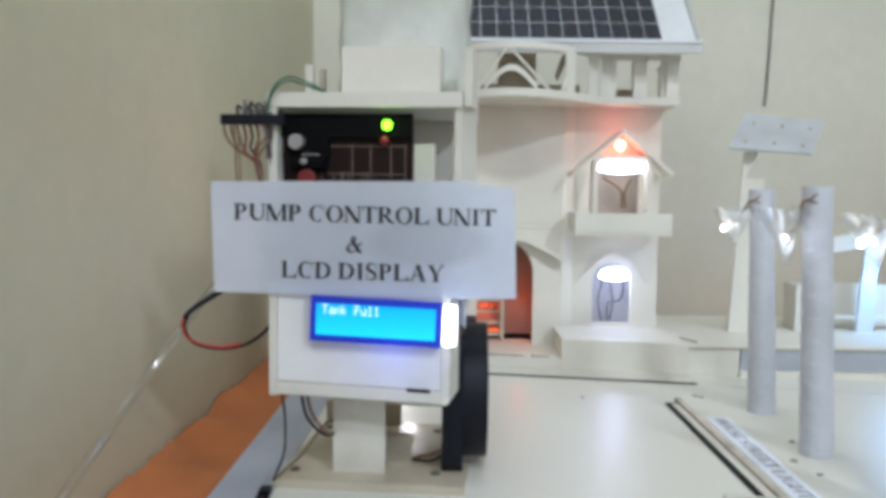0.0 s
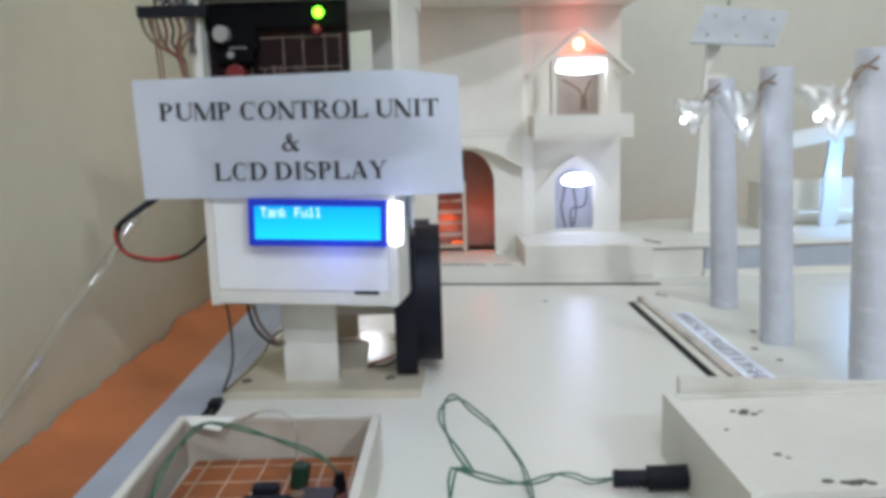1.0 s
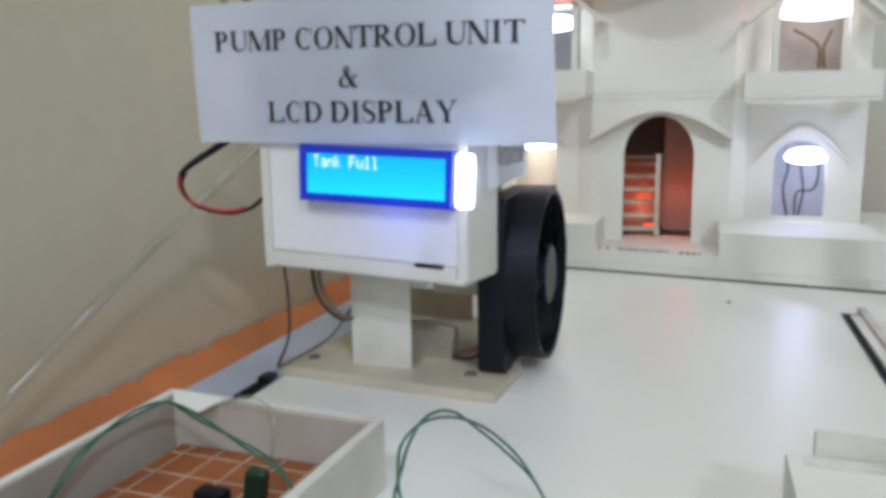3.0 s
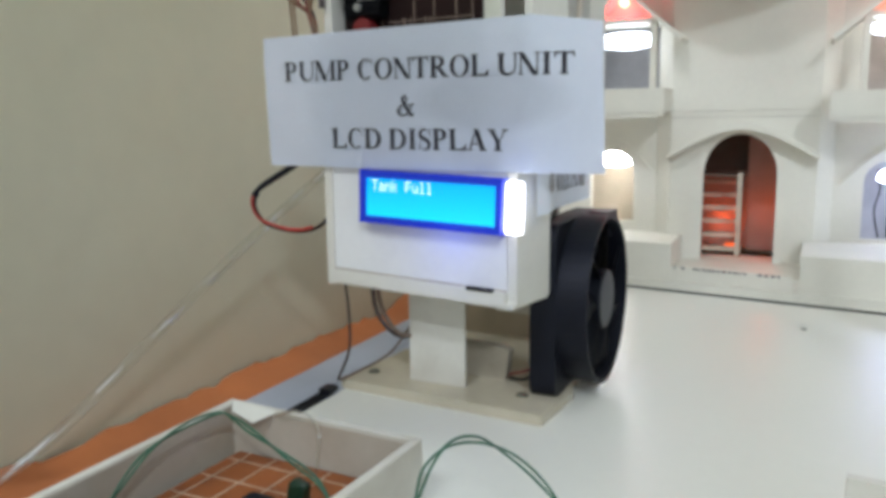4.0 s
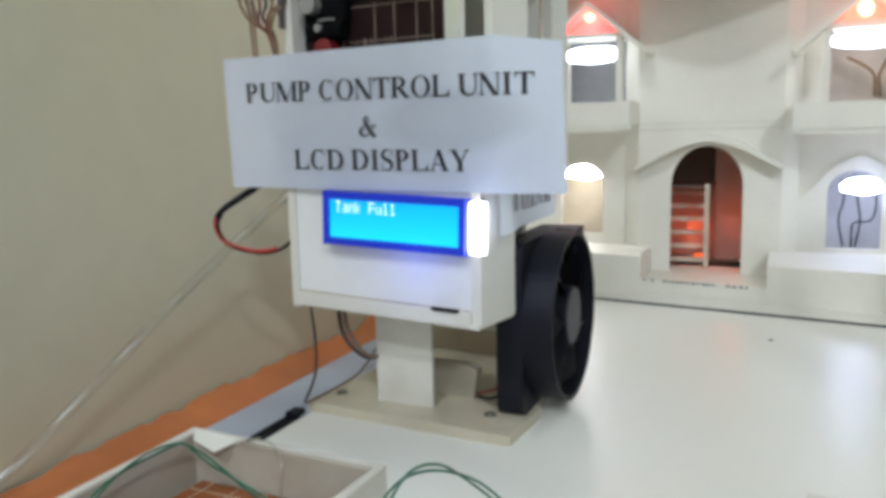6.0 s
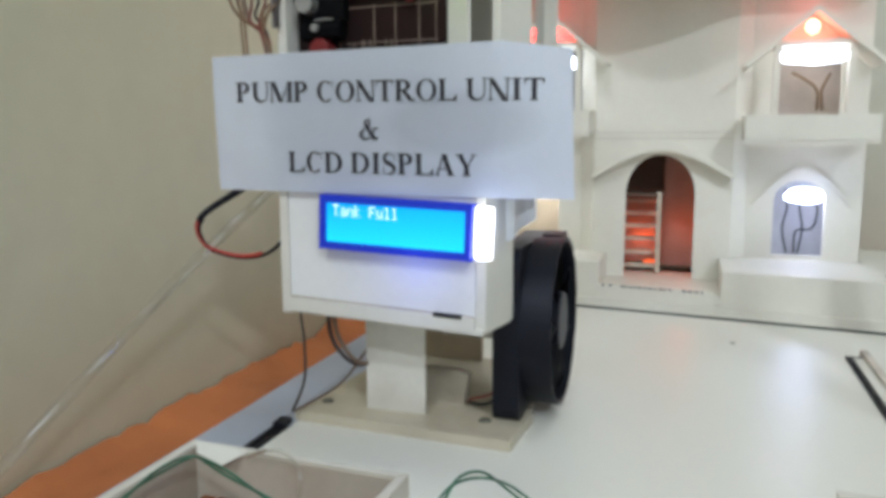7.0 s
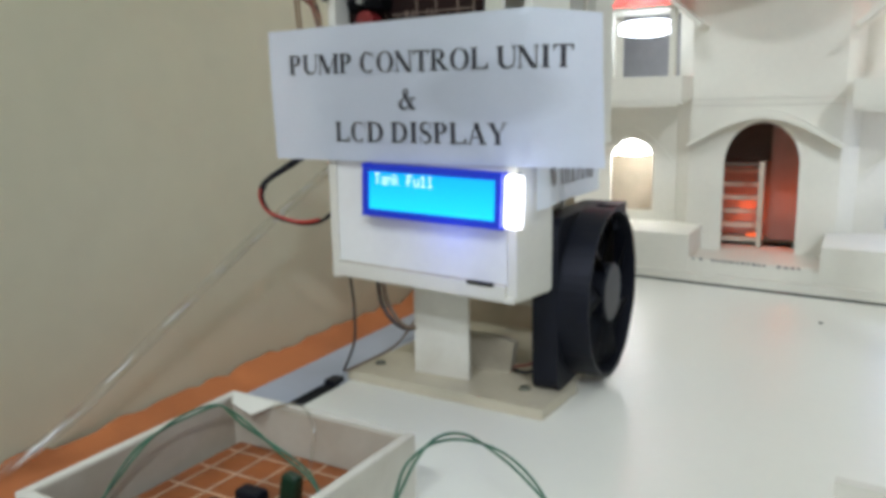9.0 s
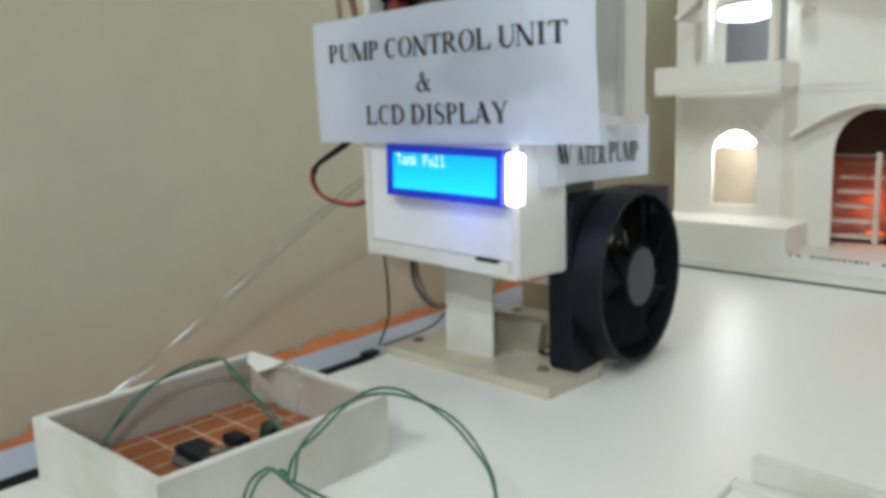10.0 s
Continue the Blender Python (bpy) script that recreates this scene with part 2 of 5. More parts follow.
LCD_SIDE = glowing("white_backlight_end", (0.9, 0.93, 1.0), 5)


def lcd_screen_material():
    """Backlit blue screen, brighter towards the middle of its lower half."""
    m = bpy.data.materials.new("backlit_blue_screen")
    m.use_nodes = True
    n, l = m.node_tree.nodes, m.node_tree.links
    b = n["Principled BSDF"]
    b.inputs["Base Color"].default_value, b.inputs["Roughness"].default_value = (0.0, 0.1, 0.3, 1), 0.2
    co, sep, ramp = n.new("ShaderNodeTexCoord"), n.new("ShaderNodeSeparateXYZ"), n.new("ShaderNodeValToRGB")
    l.new(co.outputs["Generated"], sep.inputs["Vector"])
    l.new(sep.outputs["Z"], ramp.inputs["Fac"])
    ramp.color_ramp.elements[0].color, ramp.color_ramp.elements[1].color = (0.01, 0.74, 0.98, 1), (0.0, 0.40, 0.98, 1)
    l.new(ramp.outputs["Color"], b.inputs["Emission Color"])
    b.inputs["Emission Strength"].default_value = 1.1
    return m


LCD_SCREEN = lcd_screen_material()


# ---- building helpers ----
def link(name, bm, mat, parent=None, label="", smooth=False, bevel=0.0, category="", group="", kind=""):
    """One mesh object out of a bmesh."""
    if bevel:
        edges = [e for e in bm.edges if len(e.link_faces) == 2 and e.calc_face_angle(0) > 0.6]
        bmesh.ops.bevel(bm, geom=edges, offset=bevel, segments=2, profile=0.6, affect="EDGES", clamp_overlap=True)
    bmesh.ops.recalc_face_normals(bm, faces=bm.faces)
    me = bpy.data.meshes.new(name)
    bm.to_mesh(me)
    bm.free()
    me.materials.append(mat)
    if smooth:
        me.shade_smooth()
    ob = new(name, me)
    if parent is not None:
        ob.parent = parent
        ob.matrix_parent_inverse = parent.matrix_world.inverted()
    return tagged(ob, label, category, group, kind)


def part(name, bm, mat, parent, label="", smooth=False, bevel=0.0):
    return link(name, bm, mat, parent, label, smooth, bevel)


def thing(name, place, label, category, group=""):
    """An empty at the base of a thing made of parts."""
    ob = new(name)
    ob.empty_display_size = 0.01
    ob.location = place
    bpy.context.view_layer.update()
    return tagged(ob, label, category, group)


def box(x0, x1, y0, y1, z0, z1, bm=None):
    bm = bm or bmesh.new()
    v = [bm.verts.new((x, y, z)) for z in (z0, z1) for x, y in ((x0, y0), (x1, y0), (x1, y1), (x0, y1))]
    for f in ((0, 3, 2, 1), (4, 5, 6, 7), (0, 1, 5, 4), (1, 2, 6, 5), (2, 3, 7, 6), (3, 0, 4, 7)):
        bm.faces.new([v[i] for i in f])
    return bm


def prism(foot, z0, z1, bm=None):
    """A footprint drawn up from z0 to z1."""
    bm = bm or bmesh.new()
    lo, hi = [bm.verts.new((x, y, z0)) for x, y in foot], [bm.verts.new((x, y, z1)) for x, y in foot]
    bm.faces.new(lo[::-1])
    bm.faces.new(hi)
    for i in range(len(foot)):
        j = (i + 1) % len(foot)
        bm.faces.new((lo[i], lo[j], hi[j], hi[i]))
    return bm


def slab(a, b, thick, z0, z1, bm=None):
    """A standing board whose outer face runs from a to b; it is thick to the left of that way."""
    d = Vector((b[0] - a[0], b[1] - a[1])).normalized()
    n = Vector((-d.y, d.x)) * thick
    return prism([a, b, (b[0] + n.x, b[1] + n.y), (a[0] + n.x, a[1] + n.y)], z0, z1, bm)


def plate(outer, holes, y0, y1, bm=None):
    """A board in the xz plane with openings, from y0 (front) to y1."""
    bm = bm or bmesh.new()
    loops = [outer, *holes]
    flat = [p for lp in loops for p in lp]
    tris = tessellate_polygon([[Vector((x, z, 0)) for x, z in lp] for lp in loops])
    fr, bk = [bm.verts.new((x, y0, z)) for x, z in flat], [bm.verts.new((x, y1, z)) for x, z in flat]
    for a, b, c in tris:
        bm.faces.new((fr[a], fr[b], fr[c]))
        bm.faces.new((bk[c], bk[b], bk[a]))
    k = 0
    for lp in loops:
        for i in range(len(lp)):
            j = (i + 1) % len(lp)
            bm.faces.new((fr[k + i], fr[k + j], bk[k + j], bk[k + i]))
        k += len(lp)
    return bm


def rect(x0, x1, z0, z1):
    return [(x0, z0), (x1, z0), (x1, z1), (x0, z1)]


def arch(x0, x1, z0, spring, top, n=16):
    c, r = (x0 + x1) / 2, (x1 - x0) / 2
    return [(x0, z0), (x1, z0)] + [(c + r * math.cos(math.pi * i / n), spring + (top - spring) * math.sin(math.pi * i / n)) for i in range(n + 1)]


def disc(place, axis, r, depth, n=24, r2=None, bm=None):
    """A cylinder or cone along axis from place."""
    bm = bm or bmesh.new()
    turn = Vector(axis).to_track_quat("Z", "Y").to_matrix().to_4x4()
    m = Matrix.Translation(Vector(place) + Vector(axis).normalized() * depth / 2) @ turn
    bmesh.ops.create_cone(bm, cap_ends=True, segments=n, radius1=r, radius2=r if r2 is None else r2, depth=depth, matrix=m)
    return bm


def ball(place, r, scale=(1, 1, 1), bm=None, n=12):
    bm = bm or bmesh.new()
    bmesh.ops.create_uvsphere(bm, u_segments=n, v_segments=n // 2 + 2, radius=r, matrix=Matrix.Translation(place) @ Matrix.Diagonal((*scale, 1)))
    return bm


def smooth_way(pts, steps=8):
    """A curve through the points."""
    p = [Vector(q) for q in pts]
    p = [2 * p[0] - p[1], *p, 2 * p[-1] - p[-2]]
    out = []
    for i in range(1, len(p) - 2):
        a, b, c, d = p[i - 1:i + 3]
        for k in range(steps):
            t = k / steps
            out.append(0.5 * (2 * b + (c - a) * t + (2 * a - 5 * b + 4 * c - d) * t * t + (3 * b - a - 3 * c + d) * t ** 3))
    return out + [p[-2]]


def sweep(way, r, n=8, bm=None, taper=None):
    """A tube along a way."""
    bm = bm or bmesh.new()
    rings, up = [], Vector((0.13, 0.21, 1)).normalized()
    for i, p in enumerate(way):
        d = (way[min(i + 1, len(way) - 1)] - way[max(i - 1, 0)]).normalized()
        s = d.cross(up)
        s = s.normalized() if s.length > 1e-4 else Vector((1, 0, 0))
        u = s.cross(d)
        rad = r * (taper(i / (len(way) - 1)) if taper else 1)
        rings.append([bm.verts.new(p + rad * (math.cos(2 * math.pi * k / n) * s + math.sin(2 * math.pi * k / n) * u)) for k in range(n)])
    for a, b in zip(rings, rings[1:]):
        for k in range(n):
            bm.faces.new((a[k], a[(k + 1) % n], b[(k + 1) % n], b[k]))
    bm.faces.new(rings[0][::-1])
    bm.faces.new(rings[-1])
    return bm


def twisted(pts, r, pitch=0.012, steps=24):
    """Two wires wound round each other along a way."""
    way, bms, run = smooth_way(pts, steps), [], 0.0
    for side in (0, math.pi):
        run, out = 0.0, []
        for i, p in enumerate(way):
            run += (p - way[i - 1]).length if i else 0
            d = (way[min(i + 1, len(way) - 1)] - way[max(i - 1, 0)]).normalized()
            s = d.cross(Vector((0.1, 0.2, 1))).normalized()
            u = s.cross(d)
            a = 2 * math.pi * run / pitch + side
            out.append(p + r * (math.cos(a) * s + math.sin(a) * u))
        bms.append(out)
    return bms


# ---- print with thick stems, hairlines and serifs ----
ADVANCE = {"P": 611, "U": 722, "M": 944, "C": 722, "O": 778, "N": 722, "T": 667, "R": 722, "L": 667, "I": 389, "D": 722, "S": 556, "A": 722, "Y": 722, "&": 833, "W": 1000, "E": 667, "H": 778, "G": 778, " ": 250}
STEM, HAIR, FOOT = 0.222, 0.074, 0.056


def glyph_pieces(c, w):
    """The flat pieces of one capital, one unit high and w wide with its margins."""
    out = []

    def bar(x0, x1, z0, z1):
        out.append([(x0, z0), (x1, z0), (x1, z1), (x0, z1)])

    def slant(x0, z0, x1, z1, wide):
        out.append([(x0 - wide / 2, z0), (x0 + wide / 2, z0), (x1 + wide / 2, z1), (x1 - wide / 2, z1)])

    def serif(x0, x1, top):
        z = 1 - FOOT if top else 0
        bar(x0 - 0.085, x1 + 0.085, z, z + FOOT)

    def stem(x, top=True, low=True, wide=STEM, z0=0.0):
        bar(x, x + wide, z0, 1)
        if top:
            serif(x, x + wide, True)
        if low:
            serif(x, x + wide, False)

    def ring(cx, cz, rx, rz, a0, a1, thick=STEM, thin=HAIR, shift=0.0, n=22):
        for i in range(n):
            a, b = radians(a0 + (a1 - a0) * i / n), radians(a0 + (a1 - a0) * (i + 1) / n)
            o = [(cx + rx * math.cos(t), cz + rz * math.sin(t)) for t in (a, b)]
            q = [(cx + shift + (rx - thick) * math.cos(t), cz + (rz - thin) * math.sin(t)) for t in (b, a)]
            out.append(o + q)

    def stroke(line):
        """A bent stroke through (x, z, width)."""
        p = [Vector(q) for q in line]
        way = smooth_way([Vector((q.x, q.y, q.z)) for q in p], 4)
        edge = []
        for i, q in enumerate(way):
            a, b = way[max(0, i - 1)], way[min(len(way) - 1, i + 1)]
            d = Vector((b.x - a.x, b.y - a.y)).normalized() * q.z / 2
            edge.append(((q.x - d.y, q.y + d.x), (q.x + d.y, q.y - d.x)))
        for a, b in zip(edge, edge[1:]):
            out.append([a[0], a[1], b[1], b[0]])

    def tick(x, z, dx, dz):
        out.append([(x, z), (x + dx, z), (x, z + dz)])

    s = 0.11
    if c == "I":
        stem(w / 2 - STEM / 2)
    elif c in "PR":
        r = w - 0.10 if c == "P" else w - 0.24
        stem(s)
        bar(s + STEM, 0.46, 1 - HAIR, 1)
        bar(s + STEM, 0.46, 0.46, 0.46 + HAIR)
        ring(0.44, 0.73, r - 0.44, 0.27, -90, 90)
        if c == "R":
            slant(0.46, 0.49, w - 0.18, 0.0, 0.24)
            bar(w - 0.30, w - 0.0, 0, FOOT)
    elif c == "D":
        stem(s)
        bar(s + STEM, 0.46, 1 - HAIR, 1)
        bar(s + STEM, 0.46, 0, HAIR)
        ring(0.44, 0.5, w - 0.06 - 0.44, 0.5, -90, 90)
    elif c == "O":
        ring(w / 2, 0.5, w / 2 - 0.05, 0.52, 0, 360, thick=0.215, thin=0.05, n=36)
    elif c in "CG":
        ring(w / 2 + 0.02, 0.5, w / 2 - 0.06, 0.52, 48, 312, thick=0.215, thin=0.055, n=30)
        bar(w - 0.135, w - 0.095, 0.66, 1.02)
        if c == "G":
            bar(w - 0.30, w - 0.30 + STEM, 0.08, 0.46)
            bar(w - 0.42, w - 0.0, 0.43, 0.48)
    elif c == "T":
        stem(w / 2 - STEM / 2, top=False)
        bar(0.05, w - 0.05, 1 - HAIR, 1)
        tick(0.05, 1, 0.15, -0.29)
        tick(w - 0.05, 1, -0.15, -0.29)
    elif c in "LE":
        stem(s)
        bar(s + STEM, w - 0.07, 0, HAIR)
        tick(w - 0.05, 0, -0.22, 0.33)
        if c == "E":
            bar(s + STEM, w - 0.10, 1 - HAIR, 1)
            tick(w - 0.08, 1, -0.20, -0.28)
            bar(s + STEM, 0.58, 0.49, 0.55)
            bar(0.56, 0.61, 0.36, 0.68)
    elif c == "H":
        stem(s)
        stem(w - s - STEM)
        bar(s + STEM, w - s - STEM, 0.47, 0.54)
    elif c == "N":
        stem(0.12, wide=HAIR)
        stem(w - 0.17, low=False, wide=HAIR)
        slant(0.15, 1.0, w - 0.22, -0.02, 0.26)
    elif c == "M":
        stem(0.11, wide=HAIR)
        stem(w - 0.11 - STEM)
        slant(0.20, 1.0, w / 2 - 0.03, 0.0, 0.25)
        slant(w / 2 - 0.06, 0.0, w - 0.22, 1.0, 0.075)
    elif c == "U":
        bar(0.12, 0.12 + STEM, 0.34, 1)
        serif(0.12, 0.12 + STEM, True)
        bar(w - 0.17, w - 0.17 + HAIR, 0.34, 1)
        serif(w - 0.17, w - 0.17 + HAIR, True)
        cx, rx = (0.12 + w - 0.108) / 2, (w - 0.108 - 0.12) / 2
        ring(cx, 0.34, rx, 0.36, 180, 360, thick=(STEM + HAIR) / 2, thin=0.09, shift=(STEM - HAIR) / 2)
    elif c == "A":
        slant(0.14, 0, w / 2 - 0.02, 1, 0.075)
        slant(w - 0.22, 0, w / 2 - 0.03, 1, 0.235)
        bar(0.26, w - 0.32, 0.29, 0.35)
        serif(0.11, 0.19, False)
        serif(w - 0.32, w - 0.11, False)
    elif c == "Y":
        slant(0.20, 1, w / 2, 0.42, 0.235)
        slant(w - 0.17, 1, w / 2 + 0.05, 0.42, 0.075)
        bar(w / 2 - STEM / 2, w / 2 + STEM / 2, 0, 0.46)
        serif(w / 2 - STEM / 2, w / 2 + STEM / 2, False)
        serif(0.10, 0.30, True)
        serif(w - 0.22, w - 0.12, True)
    elif c == "W":
        for x in (0.15, 0.60):
            slant(x, 1, x + 0.29, -0.01, 0.23)
            slant(x + 0.31, -0.01, x + (0.50 if x < 0.5 else 0.62), 1 if x > 0.5 else 0.9, 0.075)
            serif(x - 0.10, x + 0.10, True)
        serif(w - 0.24, w - 0.14, True)
    elif c == "&":
        stroke(((1.16, 0.10, 0.05), (1.06, 0.02, 0.10), (0.90, 0.10, 0.20), (0.66, 0.42, 0.22), (0.46, 0.70, 0.18), (0.42, 0.84, 0.13), (0.50, 0.96, 0.07), (0.60, 0.95, 0.08), (0.67, 0.83, 0.12), (0.62, 0.70, 0.10), (0.42, 0.54, 0.07), (0.22, 0.40, 0.12), (0.15, 0.24, 0.19), (0.24, 0.07, 0.15), (0.45, 0.02, 0.08), (0.70, 0.10, 0.07), (0.90, 0.34, 0.07), (0.98, 0.52, 0.08)))
        bar(0.80, 1.18, 0.50, 0.56)
    elif c == "S":
        cx = w / 2
        mid = [(cx + 0.25 * math.cos(radians(a)), 0.755 + 0.235 * math.sin(radians(a))) for a in range(38, 226, 17)]
        mid += [(cx - 0.02 + 0.27 * math.cos(radians(a)), 0.245 + 0.235 * math.sin(radians(a))) for a in range(48, -150, -17)]
        n = len(mid) - 1
        wide = [0.035 + 0.155 * math.sin(math.pi * i / n) ** 1.6 for i in range(n + 1)]
        edge = []
        for i, (x, z) in enumerate(mid):
            p, q = mid[max(0, i - 1)], mid[min(n, i + 1)]
            d = Vector((q[0] - p[0], q[1] - p[1])).normalized() * wide[i] / 2
            edge.append(((x - d.y, z + d.x), (x + d.y, z - d.x)))
        for a, b in zip(edge, edge[1:]):
            out.append([a[0], a[1], b[1], b[0]])
        bar(w - 0.155, w - 0.115, 0.66, 1.01)
        bar(0.095, 0.135, -0.01, 0.35)
    return out


def serif_line(text, width, cap):
    """A line of print in the xz plane from its lower left."""
    k = width / sum(ADVANCE[c] for c in text)
    bm, x = bmesh.new(), 0.0
    for c in text:
        w = ADVANCE[c] * k
        unit = ADVANCE[c] / 676
        for pts in glyph_pieces(c, unit):
            bm.faces.new([bm.verts.new((x + px * w / unit, 0, pz * cap)) for px, pz in pts])
        x += w
    return bm

# ---- room ----
link("wall_west", box(-0.295, -0.195, -3.1, 1.31, -0.78, 2.0), WALL, kind="structure", label="cream painted plaster wall beside the table", category="wall")
link("wall_north", box(-0.195, 3.6, 1.21, 1.31, -0.78, 2.0), WALL_BACK, kind="structure", label="cream painted plaster wall behind the model", category="wall")
link("wall_east", box(3.5, 3.6, -3.1, 1.21, -0.78, 2.0), WALL_BACK, kind="structure", label="plain cream painted wall", category="wall")
# Opening and frame below are unseen, added to hold the front fill.
link("wall_south", plate(rect(-0.195, 3.5, -0.78, 2.0), [rect(-0.15, 2.55, 0.15, 1.85)], -3.1, -3.0), WALL_BACK, kind="structure", label="plain cream painted wall with an opening for the fill lamp", category="wall")
window = tagged(new("fill_opening"), "unseen white frame added round the fill lamp's opening", "window", kind="structure")
part("fill_opening_frame", plate(rect(-0.15, 2.55, 0.15, 1.85), [rect(-0.11, 2.51, 0.19, 1.81)], -3.08, -3.03), CEILING, window)
link("floor", box(-0.295, 3.6, -3.1, 1.31, -0.88, -0.78), FLOOR, kind="structure", label="plain grey tiled floor", category="floor")
link("ceiling", box(-0.295, 3.6, -3.1, 1.31, 2.0, 2.1), CEILING, kind="structure", label="plain white painted ceiling", category="ceiling")

# ---- table and cloth ----
table = thing("table", (0.5, 0.45, -0.78), "plain table under an orange cloth", "table")
part("tabletop", box(-0.19, 1.3, -0.25, 1.2, -0.06, -0.034), WOOD, table, bevel=0.002)
for px in (-0.15, 1.25):
    for py in (-0.2, 1.15):
        part("leg", box(px - 0.025, px + 0.025, py - 0.025, py + 0.025, -0.78, -0.06), WOOD, table)


def cloth():
    bm, nx, ny = bmesh.new(), 60, 180
    grid = []
    for i in range(nx + 1):
        row = []
        for j in range(ny + 1):
            u, y = i / nx, -0.25 + 1.45 * j / ny
            wave = 0.004 * noise.noise(Vector((y * 17, 0, 3))) + 0.0026 * noise.noise(Vector((y * 60, 1, 0))) + 0.0011 * noise.noise(Vector((y * 150, 2, 0)))
            if u < 0.35:
                x = -0.194 + 0.09 * (u / 0.35)
            else:
                x = -0.104 + 1.41 * ((u - 0.35) / 0.65)
            near = max(0, 1 - u / 0.12)
            z = -0.033 + 0.0018 * (1 + noise.noise(Vector((x * 40, y * 25, 0)))) + near ** 2 * (0.008 + 2.3 * wave)
            row.append(bm.verts.new((x + 0.001 * near, y, z)))
        grid.append(row)
    for i in range(nx):
        for j in range(ny):
            bm.faces.new((grid[i][j], grid[i + 1][j], grid[i + 1][j + 1], grid[i][j + 1]))
    return bm


link("tablecloth", cloth(), CLOTH, smooth=True, label="orange cloth with a rumpled edge spread on the table", category="tablecloth")

# ---- model board ----
board = thing("model_board", (0.3, 0.45, -0.03), "white glossy board that carries the whole model", "board")
GAP_L, GAP_R = (-0.077, 0.7560), (0.246, 0.7075)
front_foot = [(-0.077, 0.02), (0.95, 0.02), (0.95, 0.600), GAP_R, GAP_L]
part("front_panel", prism(front_foot, -0.03, 0.0), LAMINATE, board, bevel=0.0008)
part("rear_panel", prism([(-0.077, 0.7615), (0.247, 0.7135), (0.95, 0.604), (0.95, 1.0), (-0.077, 1.0)], -0.03, -0.0008), LAMINATE, board, bevel=0.0008)
part("joint_strip", prism([GAP_L, GAP_R, (0.247, 0.7135), (-0.077, 0.7615)], -0.02, 0.0005), DARK, board, "dark gap between two panels")
part("edge_strip", prism([(-0.0845, 0.10), (-0.0845, 1.0), (-0.115, 1.0), (-0.1105, 0.45), (-0.1115, 0.27), (-0.1130, 0.10)], -0.031, 0.001), GREY_EDGE, board, "blue-grey painted edge strip", bevel=0.001)
part("edge_channel", box(-0.0845, -0.077, 0.02, 1.0, -0.03, -0.006), DARK, board, "black channel along the edge")
part("channel_cover", box(-0.0845, -0.0772, 0.436, 1.0, -0.006, 0.0004), GREY_EDGE, board)
for xa in (-0.0843, -0.0800):
    part("channel_bar", box(xa, xa + 0.0026, 0.05, 0.434, -0.006, 0.0008), DARK, board, "black rubber bar")
part("channel_rib", box(-0.0816, -0.0801, 0.05, 0.434, -0.006, -0.0004), GREY_WIRE, board)
part("panel_mark", disc((0.134, 0.657, -0.0002), (0, 0, 1), 0.0016, 0.0006, 10), TARNISH, board)

# ---- control tower ----
tower = thing("control_tower", (-0.025, 0.48, 0.0), "cream foam-board control tower standing on the white board", "tower")
part("base_plate", prism([(-0.0785, 0.4435), (0.0315, 0.4355), (0.0345, 0.475), (0.030, 0.480), (0.030, 0.555), (-0.067, 0.563)], 0.0, 0.005), PLATE, tower, bevel=0.0008)
for sx, sy in ((-0.0690, 0.4605), (0.0145, 0.4570), (-0.062, 0.545), (0.014, 0.540)):
    bm = disc((sx, sy, 0.005), (0, 0, 1), 0.0032, 0.0012, 14, 0.0022)
    part("screw", bm, TARNISH, tower, "small tarnished screw", smooth=False)
# The post's shade under the box is put into this duller board colour.
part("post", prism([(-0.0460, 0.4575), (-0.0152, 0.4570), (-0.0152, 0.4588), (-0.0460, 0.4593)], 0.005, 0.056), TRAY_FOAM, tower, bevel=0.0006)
part("rear_upstand", prism([(-0.0660, 0.5560), (-0.0125, 0.5520), (-0.0123, 0.5545), (-0.0658, 0.5585)], 0.005, 0.0215), TAN_CARD, tower, "tan card upstand at the rear of the base", bevel=0.0004)
part("rear_bar", prism([(-0.0360, 0.5505), (0.0330, 0.5455), (0.0332, 0.5480), (-0.0358, 0.5530)], 0.0205, 0.0585), FOAM, tower, bevel=0.0004)
# display box, which hangs a little lower to the right
def hung(bm):
    for v in bm.verts:
        v.co.z -= 0.035 * (v.co.x + 0.027)
    return bm


part("box_floor", hung(prism([(-0.0765, 0.4335), (0.0212, 0.4265), (0.0268, 0.4580), (-0.0735, 0.515)], 0.0560, 0.0585)), FOAM, tower, bevel=0.0006)
part("box_lip", hung(prism([(-0.0735, 0.4318), (0.0175, 0.4262), (0.0178, 0.4305), (-0.0732, 0.4362)], 0.0570, 0.0632)), FOAM, tower, bevel=0.0008)
part("front_panel", hung(slab((-0.0735, 0.4350), (0.0175, 0.4292), 0.003, 0.0585, 0.119)), TOWER, tower, bevel=0.0004)
# No real part: a coloured strip for the shadow line over the lip.
part("lip_shadow_strip", hung(slab((-0.0732, 0.43335), (0.0172, 0.42795), 0.002, 0.0631, 0.0637)), PAD, tower, "thin grey-brown strip drawn as the shadow over the lip")
part("slot", hung(slab((-0.0010, 0.42670), (0.0118, 0.42590), 0.003, 0.0626, 0.0638)), DARK, tower, "thin dark slot")
part("side_panel", hung(slab((-0.0782, 0.4345), (-0.0738, 0.4340), 0.080, 0.0550, 0.119)), FOAM, tower, bevel=0.0006)
